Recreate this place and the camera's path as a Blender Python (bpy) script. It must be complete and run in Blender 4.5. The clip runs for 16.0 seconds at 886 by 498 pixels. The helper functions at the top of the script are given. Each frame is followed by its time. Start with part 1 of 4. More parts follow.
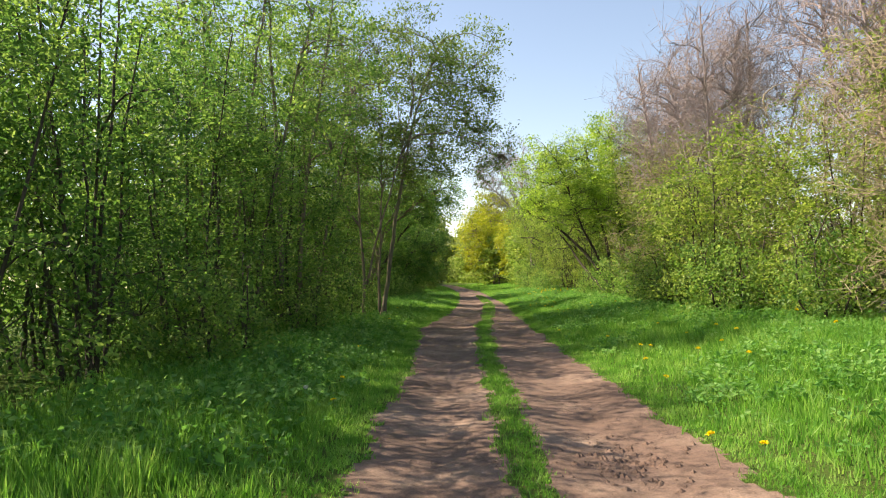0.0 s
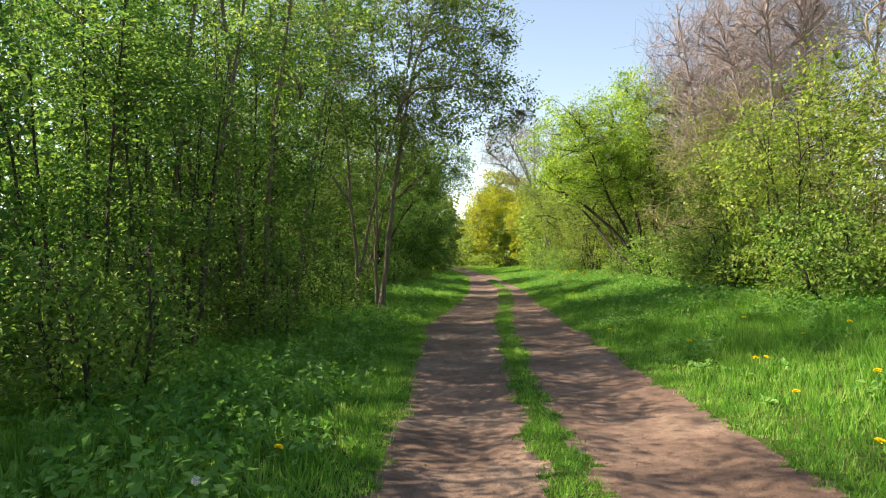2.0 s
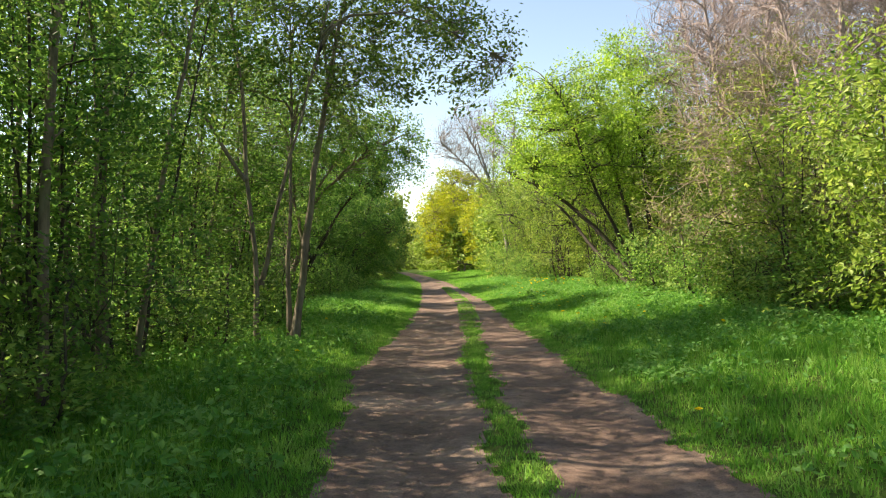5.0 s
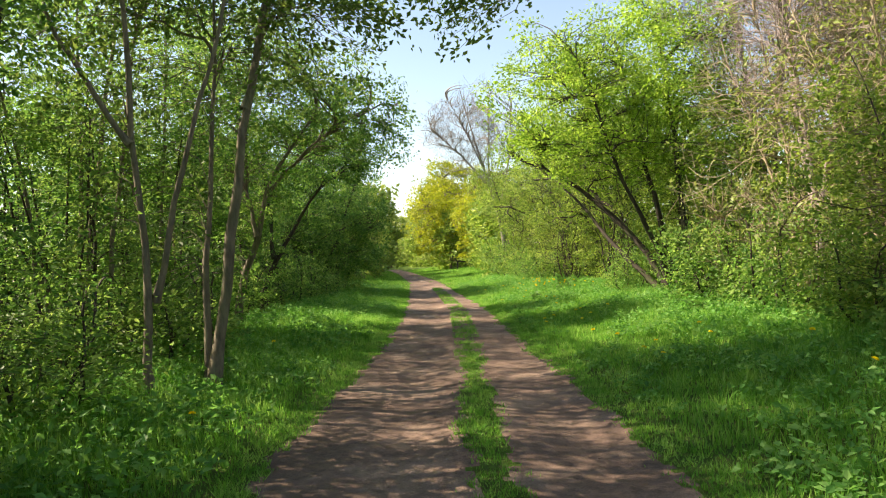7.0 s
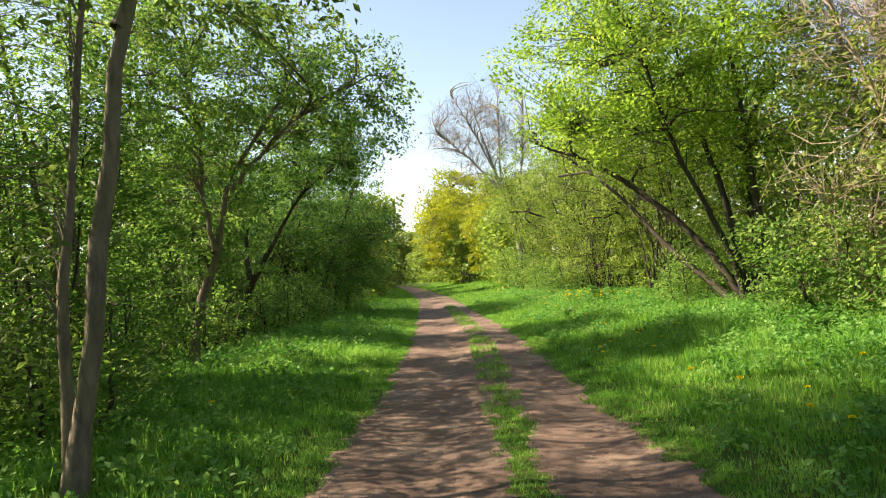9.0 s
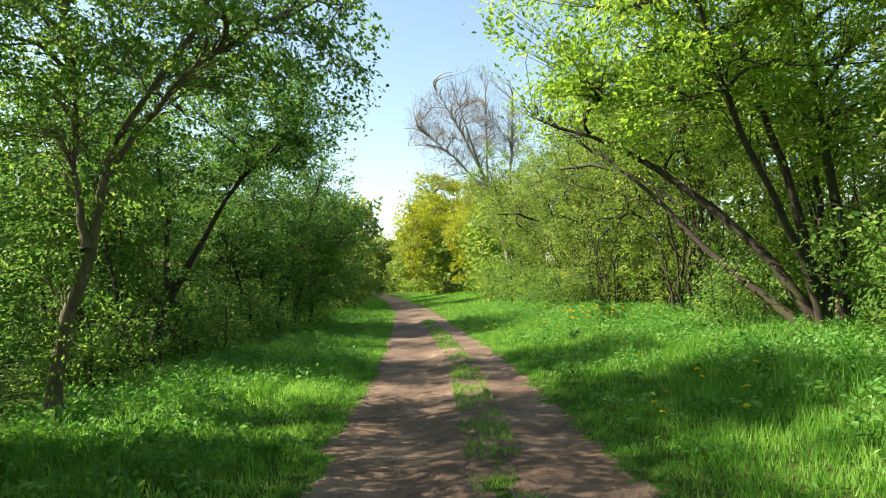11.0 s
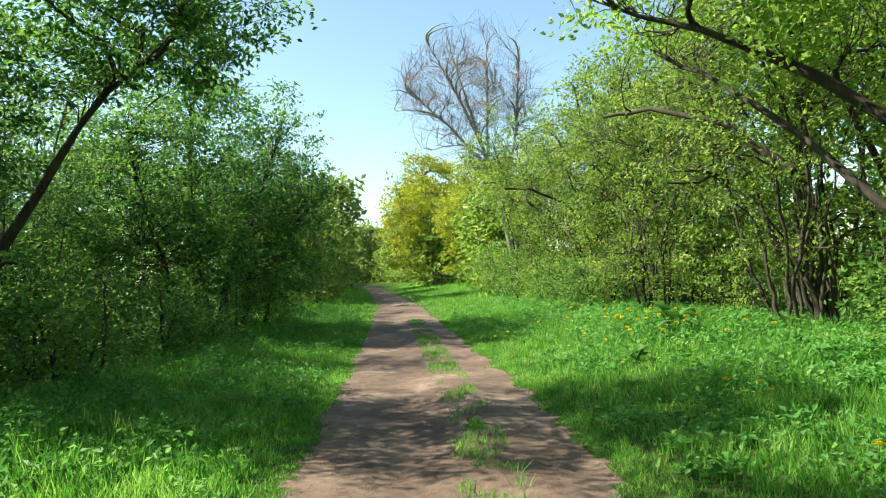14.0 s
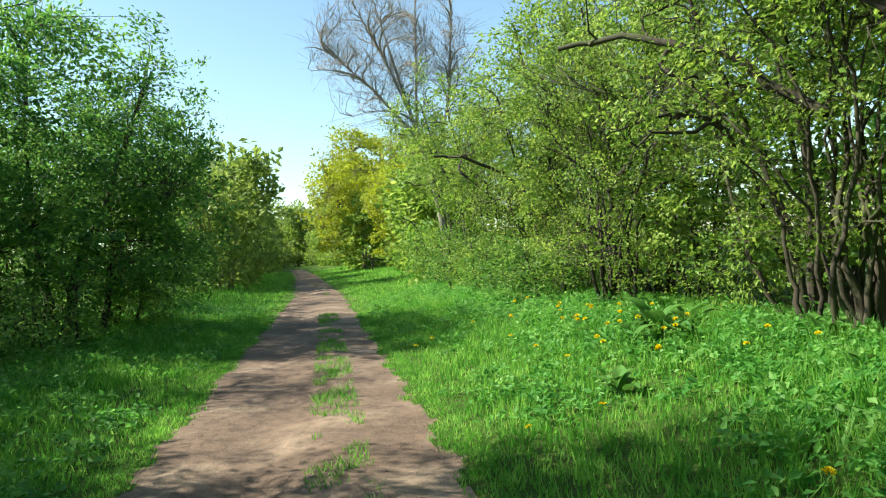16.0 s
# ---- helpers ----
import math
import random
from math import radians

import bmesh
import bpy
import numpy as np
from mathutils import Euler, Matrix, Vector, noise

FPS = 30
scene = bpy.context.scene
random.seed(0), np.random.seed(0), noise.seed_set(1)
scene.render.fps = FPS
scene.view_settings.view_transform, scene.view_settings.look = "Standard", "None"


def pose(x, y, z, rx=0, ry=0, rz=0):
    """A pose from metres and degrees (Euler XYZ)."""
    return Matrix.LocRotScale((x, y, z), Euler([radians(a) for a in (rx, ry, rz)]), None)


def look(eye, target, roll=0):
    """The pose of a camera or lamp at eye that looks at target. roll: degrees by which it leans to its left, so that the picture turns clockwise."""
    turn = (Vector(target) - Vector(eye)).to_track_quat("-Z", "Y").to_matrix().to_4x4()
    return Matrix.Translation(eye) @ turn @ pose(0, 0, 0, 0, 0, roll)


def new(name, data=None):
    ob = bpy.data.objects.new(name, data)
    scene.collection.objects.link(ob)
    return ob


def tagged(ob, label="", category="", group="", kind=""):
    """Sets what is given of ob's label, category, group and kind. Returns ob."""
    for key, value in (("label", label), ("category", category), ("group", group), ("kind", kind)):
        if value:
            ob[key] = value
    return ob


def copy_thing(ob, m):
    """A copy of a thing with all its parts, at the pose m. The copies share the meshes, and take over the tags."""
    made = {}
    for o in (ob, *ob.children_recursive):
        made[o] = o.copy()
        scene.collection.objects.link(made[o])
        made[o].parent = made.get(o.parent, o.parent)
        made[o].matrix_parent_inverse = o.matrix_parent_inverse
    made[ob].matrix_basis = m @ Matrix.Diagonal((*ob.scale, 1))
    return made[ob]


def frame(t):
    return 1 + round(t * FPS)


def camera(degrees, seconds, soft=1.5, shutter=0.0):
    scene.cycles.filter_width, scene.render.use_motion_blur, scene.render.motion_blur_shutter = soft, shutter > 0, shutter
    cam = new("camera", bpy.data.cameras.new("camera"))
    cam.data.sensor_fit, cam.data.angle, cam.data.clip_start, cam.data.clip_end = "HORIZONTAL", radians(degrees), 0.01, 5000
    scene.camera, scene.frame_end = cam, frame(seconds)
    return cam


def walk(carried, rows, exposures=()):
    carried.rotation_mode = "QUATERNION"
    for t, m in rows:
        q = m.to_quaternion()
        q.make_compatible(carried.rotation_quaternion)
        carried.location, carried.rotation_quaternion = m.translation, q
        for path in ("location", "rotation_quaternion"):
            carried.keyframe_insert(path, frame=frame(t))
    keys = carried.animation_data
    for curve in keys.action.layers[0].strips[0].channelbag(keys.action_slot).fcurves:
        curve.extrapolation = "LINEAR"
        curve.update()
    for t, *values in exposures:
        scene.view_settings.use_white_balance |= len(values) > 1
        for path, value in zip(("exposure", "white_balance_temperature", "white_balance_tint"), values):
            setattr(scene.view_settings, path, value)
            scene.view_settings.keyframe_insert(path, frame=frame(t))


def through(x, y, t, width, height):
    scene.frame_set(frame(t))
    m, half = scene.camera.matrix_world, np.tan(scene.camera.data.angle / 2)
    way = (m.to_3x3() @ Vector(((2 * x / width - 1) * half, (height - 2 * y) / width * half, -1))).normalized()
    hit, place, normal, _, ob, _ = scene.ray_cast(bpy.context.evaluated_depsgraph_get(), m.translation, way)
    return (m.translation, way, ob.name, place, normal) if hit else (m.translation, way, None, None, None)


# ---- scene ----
cam = camera(63.6, 16.0, soft=1.1)
METRES, EYE, TILT, LEAN, TURN = 30.6, 1.5, 0.0, 0.0, 0.0
ROWS = [
    (0.0, 0.0, 0.0, 0.0, 0.07, 2.41, 1.58),
    (0.5, 0.0012, 0.0329, 0.0005, -0.44, 1.88, 1.27),
    (1.0, 0.0002, 0.0626, 0.0, -0.23, 0.41, 2.99),
    (1.5, 0.0, 0.0943, 0.0012, -0.14, 1.74, 3.27),
    (2.0, -0.0011, 0.1254, 0.001, 0.72, 1.09, 2.8),
    (2.5, 0.0009, 0.157, 0.0032, 0.79, 1.91, 2.1),
    (3.0, 0.0004, 0.1867, 0.0034, 0.77, 2.94, 1.64),
    (3.5, 0.0023, 0.2184, 0.0034, 0.26, 3.11, 1.35),
    (4.0, 0.002, 0.2491, 0.0034, -0.42, 1.71, 1.12),
    (4.5, 0.003, 0.2814, 0.0042, -0.94, 2.26, 1.2),
    (5.0, 0.0021, 0.3126, 0.0041, -3.22, 1.17, 2.63),
    (7.5, 0.0137, 0.4782, 0.0078, -3.85, 0.82, 2.99),
    (8.0, 0.0146, 0.5088, 0.0076, -3.54, 3.4, 3.21),
    (8.5, 0.018, 0.5408, 0.0072, -3.27, 3.2, 3.24),
    (9.0, 0.018, 0.5722, 0.0065, -3.04, 2.06, 5.09),
    (11.5, 0.0302, 0.7274, 0.0077, -4.81, 3.32, 4.04),
    (12.0, 0.0313, 0.7569, 0.008, -4.72, 5.06, 3.76),
    (12.5, 0.0347, 0.7868, 0.0079, -4.61, 4.32, 3.61),
    (13.0, 0.0356, 0.818, 0.0074, -4.77, 3.96, 3.72),
    (13.5, 0.0395, 0.8488, 0.0078, -5.03, 1.91, 3.38),
    (14.0, 0.0398, 0.8783, 0.0078, -5.43, 1.87, 3.49),
    (14.5, 0.0444, 0.9066, 0.0074, -6.6, 1.59, 4.45),
    (15.0, 0.0502, 0.9369, 0.0078, -9.76, 1.13, 4.74),
    (15.5, 0.0605, 0.965, 0.0093, -10.7, 2.2, 4.15),
    (16.0, 0.0683, 0.9941, 0.0092, -10.42, 0.07, 4.01),
]
walk(cam, [(t, pose(0, 0, EYE, TILT, LEAN, TURN) @ pose(METRES * x, METRES * y, METRES * z, 90 + pitch, roll, yaw)) for t, x, y, z, yaw, pitch, roll in ROWS],
     exposures=[(0.0, 1.25, 7900, 15), (5.0, 1.48, 7900, 11), (9.0, 1.46, 8100, 13), (11.5, 1.36, 7400, 3), (12.5, 1.32, 7300, 4), (14.5, 1.34, 6700, -4), (16.0, 1.27, 6700, -5)])

# ---- world, sun, exposure ----
SUN_AZ, SUN_EL = radians(-76), radians(43)      # azimuth from +y, clockwise
sun_way = Vector((math.sin(SUN_AZ) * math.cos(SUN_EL), math.cos(SUN_AZ) * math.cos(SUN_EL), math.sin(SUN_EL)))
world = bpy.data.worlds.new("sky")
scene.world = world
world.use_nodes = True
wn, wl = world.node_tree.nodes, world.node_tree.links
sky = wn.new("ShaderNodeTexSky")
sky.sky_type, sky.sun_disc = "NISHITA", False
sky.sun_elevation, sky.sun_rotation = SUN_EL, SUN_AZ
sky.air_density, sky.dust_density, sky.ozone_density = 1.0, 0.6, 1.6
wn["Background"].inputs[1].default_value = 0.108
wl.new(sky.outputs[0], wn["Background"].inputs[0])
sun = new("sun", bpy.data.lights.new("sun", "SUN"))
sun.data.energy, sun.data.angle, sun.data.color = 5.0, radians(0.55), (1.0, 0.93, 0.82)
sun.matrix_world = look(sun_way * 60, (0, 0, 0))


# ---- materials ----
def node_mat(name):
    m = bpy.data.materials.new(name)
    m.use_nodes = True
    nt = m.node_tree
    return m, nt.nodes, nt.links, nt.nodes["Principled BSDF"]


def ramp(nodes, stops, interp="LINEAR"):
    r = nodes.new("ShaderNodeValToRGB")
    r.color_ramp.interpolation = interp
    el = r.color_ramp.elements
    while len(el) < len(stops):
        el.new(0.5)
    for e, (p, c) in zip(el, stops):
        e.position, e.color = p, (*c, 1)
    return r


def noise_node(nodes, links, scale, detail=4.0, rough=0.6, vec=None):
    n = nodes.new("ShaderNodeTexNoise")
    n.inputs["Scale"].default_value, n.inputs["Detail"].default_value, n.inputs["Roughness"].default_value = scale, detail, rough
    if vec is None:
        vec = nodes.new("ShaderNodeNewGeometry").outputs["Position"]
    links.new(vec, n.inputs["Vector"])
    return n


def mixc(nodes, links, fac, a, b, kind="MIX"):
    m = nodes.new("ShaderNodeMix")
    m.data_type, m.blend_type = "RGBA", kind
    for v, s in ((fac, m.inputs[0]), (a, m.inputs[6]), (b, m.inputs[7])):
        if isinstance(v, (int, float)):
            s.default_value = v
        elif isinstance(v, tuple):
            s.default_value = (*v, 1)
        else:
            links.new(v, s)
    return m.outputs[2]


def leaf_mat(name, dark, mid, light, through=0.4, rough=0.45, patch=0.6):
    """Leaf: colour varies leaf by leaf and in patches; light passes through."""
    m, n, l, p = node_mat(name)
    geo = n.new("ShaderNodeNewGeometry")
    r = ramp(n, [(0.0, dark), (0.5, mid), (1.0, light)])
    big = noise_node(n, l, patch, 3)
    add = n.new("ShaderNodeMath")
    add.operation = "MULTIPLY_ADD"
    add.inputs[1].default_value = 0.42
    l.new(geo.outputs["Random Per Island"], add.inputs[0])
    tuft = noise_node(n, l, 2.6, 2, 0.5)
    spread = n.new("ShaderNodeMapRange")
    spread.inputs["From Min"].default_value, spread.inputs["From Max"].default_value = 0.34, 0.66
    spread.inputs["To Min"].default_value, spread.inputs["To Max"].default_value = -0.12, 0.36
    l.new(tuft.outputs["Fac"], spread.inputs["Value"])
    l.new(spread.outputs[0], add.inputs[2])
    add2 = n.new("ShaderNodeMath")
    add2.operation = "MULTIPLY_ADD"
    add2.inputs[1].default_value = 0.45
    l.new(big.outputs["Fac"], add2.inputs[0])
    l.new(add.outputs[0], add2.inputs[2])
    l.new(add2.outputs[0], r.inputs[0])
    l.new(r.outputs[0], p.inputs["Base Color"])
    p.inputs["Roughness"].default_value = rough
    p.inputs["Specular IOR Level"].default_value = 0.2
    tr = n.new("ShaderNodeBsdfTranslucent")
    hue = n.new("ShaderNodeHueSaturation")
    hue.inputs["Hue"].default_value, hue.inputs["Saturation"].default_value, hue.inputs["Value"].default_value = 0.49, 1.05, 1.8
    l.new(r.outputs[0], hue.inputs["Color"])
    l.new(hue.outputs[0], tr.inputs["Color"])
    mix = n.new("ShaderNodeMixShader")
    mix.inputs[0].default_value = through
    l.new(p.outputs[0], mix.inputs[1])
    l.new(tr.outputs[0], mix.inputs[2])
    l.new(mix.outputs[0], n["Material Output"].inputs[0])
    return m


def bark_mat(name, dark, light, scale=14.0, moss=0.0):
    m, n, l, p = node_mat(name)
    tc = n.new("ShaderNodeTexCoord")
    mp = n.new("ShaderNodeMapping")
    mp.inputs["Scale"].default_value = (1, 1, 0.25)
    l.new(tc.outputs["Object"], mp.inputs[0])
    a = noise_node(n, l, scale, 6, 0.7, mp.outputs[0])
    b = noise_node(n, l, 1.3, 3, 0.6)
    col = ramp(n, [(0.3, dark), (0.7, light)])
    l.new(a.outputs["Fac"], col.inputs[0])
    mo = ramp(n, [(0.5, (0, 0, 0)), (0.65, (1, 1, 1))])
    l.new(b.outputs["Fac"], mo.inputs[0])
    sc = n.new("ShaderNodeMath")
    sc.operation = "MULTIPLY"
    sc.inputs[1].default_value = moss
    l.new(mo.outputs[0], sc.inputs[0])
    l.new(mixc(n, l, sc.outputs[0], col.outputs[0], (0.10, 0.13, 0.04)), p.inputs["Base Color"])
    p.inputs["Roughness"].default_value = 0.9
    bu = n.new("ShaderNodeBump")
    bu.inputs["Strength"].default_value, bu.inputs["Distance"].default_value = 0.7, 0.02
    l.new(a.outputs["Fac"], bu.inputs["Height"])
    l.new(bu.outputs[0], p.inputs["Normal"])
    return m


def plain_mat(name, col, rough=0.6, through=0.0):
    m, n, l, p = node_mat(name)
    k = noise_node(n, l, 40.0, 3)
    r = ramp(n, [(0.3, tuple(c * 0.75 for c in col)), (0.7, tuple(min(1, c * 1.2) for c in col))])
    l.new(k.outputs["Fac"], r.inputs[0])
    l.new(r.outputs[0], p.inputs["Base Color"])
    p.inputs["Roughness"].default_value = rough
    return m


def track_mat():
    """Trodden reddish-brown earth with fine grit, damp darker patches and dusty light ones."""
    m, n, l, p = node_mat("trodden earth")
    a = noise_node(n, l, 0.9, 5, 0.6)
    b = noise_node(n, l, 9.0, 8, 0.7)
    c = noise_node(n, l, 70.0, 4, 0.7)
    base = ramp(n, [(0.25, (0.085, 0.052, 0.038)), (0.5, (0.155, 0.10, 0.076)), (0.75, (0.31, 0.225, 0.17))])
    l.new(a.outputs["Fac"], base.inputs[0])
    g = ramp(n, [(0.3, (0.5, 0.48, 0.46)), (0.5, (1, 1, 1)), (0.72, (1.35, 1.3, 1.25))])
    l.new(b.outputs["Fac"], g.inputs[0])
    h = ramp(n, [(0.32, (0.65, 0.63, 0.6)), (0.5, (1, 1, 1)), (0.7, (1.3, 1.28, 1.25))])
    l.new(c.outputs["Fac"], h.inputs[0])
    x = mixc(n, l, 1.0, base.outputs[0], g.outputs[0], "MULTIPLY")
    x = mixc(n, l, 1.0, x, h.outputs[0], "MULTIPLY")
    l.new(x, p.inputs["Base Color"])
    p.inputs["Roughness"].default_value = 0.95
    b1 = n.new("ShaderNodeBump")
    b1.inputs["Strength"].default_value, b1.inputs["Distance"].default_value = 0.8, 0.03
    l.new(b.outputs["Fac"], b1.inputs["Height"])
    b2 = n.new("ShaderNodeBump")
    b2.inputs["Strength"].default_value, b2.inputs["Distance"].default_value = 0.7, 0.008
    l.new(c.outputs["Fac"], b2.inputs["Height"])
    l.new(b1.outputs[0], b2.inputs["Normal"])
    l.new(b2.outputs[0], p.inputs["Normal"])
    return m


def turf_mat():
    """Ground under the grass: green thatch with brown soil showing between."""
    m, n, l, p = node_mat("turf")
    a = noise_node(n, l, 0.5, 5, 0.6)
    b = noise_node(n, l, 14.0, 8, 0.75)
    r = ramp(n, [(0.3, (0.035, 0.075, 0.012)), (0.5, (0.06, 0.13, 0.02)), (0.7, (0.10, 0.17, 0.035))])
    l.new(a.outputs["Fac"], r.inputs[0])
    g = ramp(n, [(0.35, (0.12, 0.085, 0.05)), (0.5, (0.07, 0.12, 0.025)), (0.65, (0.09, 0.19, 0.03))])
    l.new(b.outputs["Fac"], g.inputs[0])
    l.new(mixc(n, l, 0.6, r.outputs[0], g.outputs[0]), p.inputs["Base Color"])
    p.inputs["Roughness"].default_value = 1.0
    p.inputs["Specular IOR Level"].default_value = 0.1
    bu = n.new("ShaderNodeBump")
    bu.inputs["Strength"].default_value, bu.inputs["Distance"].default_value = 1.0, 0.06
    l.new(b.outputs["Fac"], bu.inputs["Height"])
    l.new(bu.outputs[0], p.inputs["Normal"])
    return m


M_TRACK, M_TURF = track_mat(), turf_mat()
M_GRASS = leaf_mat("grass blades", (0.038, 0.13, 0.02), (0.10, 0.27, 0.042), (0.27, 0.43, 0.11), 0.47, 0.5, 0.9)
M_WEED = leaf_mat("weed leaves", (0.035, 0.13, 0.025), (0.09, 0.25, 0.05), (0.23, 0.40, 0.12), 0.42, 0.5, 0.8)
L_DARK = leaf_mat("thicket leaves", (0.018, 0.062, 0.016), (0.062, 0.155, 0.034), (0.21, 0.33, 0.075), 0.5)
L_HAW = leaf_mat("hawthorn leaves", (0.035, 0.095, 0.014), (0.145, 0.265, 0.038), (0.36, 0.48, 0.10), 0.52)
L_WILLOW = leaf_mat("willow leaves", (0.035, 0.08, 0.018), (0.09, 0.16, 0.035), (0.20, 0.27, 0.07), 0.36)
L_MIX = leaf_mat("hedge leaves", (0.028, 0.088, 0.02), (0.095, 0.20, 0.042), (0.27, 0.38, 0.10), 0.5)
# L_MIX made lighter: sun on the right-hand hedge put into the leaf colour
L_HEDGE = leaf_mat("sun-lightened hedge leaves", (0.04, 0.095, 0.018), (0.14, 0.235, 0.04), (0.37, 0.45, 0.11), 0.42)
L_YEL = leaf_mat("young yellow leaves", (0.12, 0.17, 0.02), (0.24, 0.29, 0.03), (0.38, 0.39, 0.05), 0.4)
L_OLIVE = leaf_mat("olive leaves", (0.075, 0.125, 0.028), (0.155, 0.22, 0.05), (0.29, 0.35, 0.09), 0.36)
L_BUD = leaf_mat("brown buds", (0.12, 0.08, 0.06), (0.20, 0.145, 0.11), (0.30, 0.22, 0.15), 0.3)
B_DARK = bark_mat("dark bark", (0.022, 0.017, 0.013), (0.07, 0.054, 0.04), 14, 0.3)
B_GREY = bark_mat("grey-brown bark", (0.075, 0.062, 0.045), (0.24, 0.195, 0.14), 12, 0.4)
B_PALE = bark_mat("pale twigs", (0.20, 0.155, 0.10), (0.44, 0.36, 0.25), 16, 0.0)
B_ASH = bark_mat("ash bark", (0.18, 0.155, 0.14), (0.38, 0.33, 0.30), 12, 0.1)
B_RED = bark_mat("reddish stems", (0.19, 0.15, 0.145), (0.42, 0.35, 0.34), 14, 0.0)


# ---- mesh tools ----
def mesh_np(name, verts, tris, mat, smooth=False):
    """A triangle mesh out of arrays."""
    verts, tris = np.asarray(verts, np.float32), np.asarray(tris, np.int32)
    me = bpy.data.meshes.new(name)
    me.vertices.add(len(verts))
    me.vertices.foreach_set("co", verts.ravel())
    me.loops.add(tris.size)
    me.loops.foreach_set("vertex_index", tris.ravel())
    me.polygons.add(len(tris))
    me.polygons.foreach_set("loop_start", np.arange(0, tris.size, 3, dtype=np.int32))
    me.polygons.foreach_set("use_smooth", np.full(len(tris), smooth))
    me.materials.append(mat)
    me.update(calc_edges=True)
    me.validate()
    return me


def part_np(name, verts, tris, mat, parent, label="", smooth=False):
    ob = new(name, mesh_np(name, verts, tris, mat, smooth))
    ob.parent = parent
    return tagged(ob, label)


def unit(v):
    return v / np.maximum(np.linalg.norm(v, axis=-1, keepdims=True), 1e-9)


def tubes(paths, radii, sides=3):
    """Tubes along m paths of k points: paths (m, k, 3), radii (m, k)."""
    m, k, _ = paths.shape
    tan = unit(np.gradient(paths, axis=1))
    ref = np.where(np.abs(tan[..., 2:3]) > 0.9, np.array([1.0, 0, 0]), np.array([0, 0, 1.0]))
    a = unit(np.cross(tan, ref))
    b = np.cross(tan, a)
    ang = np.arange(sides) * 2 * np.pi / sides
    ring = paths[:, :, None] + radii[:, :, None, None] * (np.cos(ang)[:, None] * a[:, :, None] + np.sin(ang)[:, None] * b[:, :, None])
    verts = ring.reshape(-1, 3)
    i, j, s = np.meshgrid(np.arange(m), np.arange(k - 1), np.arange(sides), indexing="ij")
    q = lambda jj, ss: (i * k + jj) * sides + ss % sides
    v00, v01, v10, v11 = q(j, s), q(j, s + 1), q(j + 1, s), q(j + 1, s + 1)
    tris = np.concatenate([np.stack([v00, v01, v11], -1).reshape(-1, 3), np.stack([v00, v11, v10], -1).reshape(-1, 3)])
    return verts, tris


def leaves(points, rng, size, width=0.55, up=0.5, along=None, fold=0.12, face=None):
    """One folded leaf of two triangles at each point; face is the way that the spray turns."""
    n = len(points)
    nor = unit(rng.normal(size=(n, 3)) + np.array([0, 0, up])) if face is None else unit(0.42 * rng.normal(size=(n, 3)) + face)
    ax = rng.normal(size=(n, 3)) if along is None else along + 0.6 * rng.normal(size=(n, 3))
    ax = unit(ax - (ax * nor).sum(1, keepdims=True) * nor)
    sd = np.cross(nor, ax)
    L = (size * rng.uniform(0.6, 1.35, n))[:, None]
    v = np.stack([points, points + ax * L * 0.45 + sd * L * width * 0.5 + nor * L * fold, points + ax * L, points + ax * L * 0.45 - sd * L * width * 0.5 + nor * L * fold], 1).reshape(-1, 3)
    o = np.arange(n)[:, None] * 4
    return v, np.concatenate([o + np.array([[0, 1, 2]]), o + np.array([[0, 2, 3]])], 0)


def curve(a, ctrl, b, k):
    t = np.linspace(0, 1, k)[None, :, None]
    return (1 - t) ** 2 * a[:, None] + 2 * t * (1 - t) * ctrl[:, None] + t ** 2 * b[:, None]


def wiggle(paths, rng, amount):
    k = paths.shape[1]
    w = np.cumsum(rng.normal(size=paths.shape), 1) * amount * np.linspace(0, 1, k)[None, :, None] ** 0.5
    w[:, -1] *= 0.5
    return paths + w


def fill(rng, lobes, n, shell=0.5, floor=0.25):
    """n points in ellipsoids (x, y, z, rx, ry, rz[, weight]), more of them towards the rim."""
    w = np.array([(l[6] if len(l) > 6 else 1.0) * (l[3] * l[4] * l[5]) ** 0.75 for l in lobes])
    pick = rng.choice(len(lobes), n, p=w / w.sum())
    d = unit(rng.normal(size=(n, 3)))
    r = rng.uniform(0, 1, n) ** (1 / 3 * shell)
    lo = np.array([l[:6] for l in lobes])[pick]
    rough = 1 + 0.30 * np.sin(d[:, 0:1] * 6 + pick[:, None]) * np.cos(d[:, 2:3] * 5 + 2 * pick[:, None] + 2 * d[:, 1:2])
    p = lo[:, :3] + d * r[:, None] * lo[:, 3:] * rough
    p[:, 2] = np.maximum(p[:, 2], floor * rng.uniform(0.3, 2.5, n))
    return p


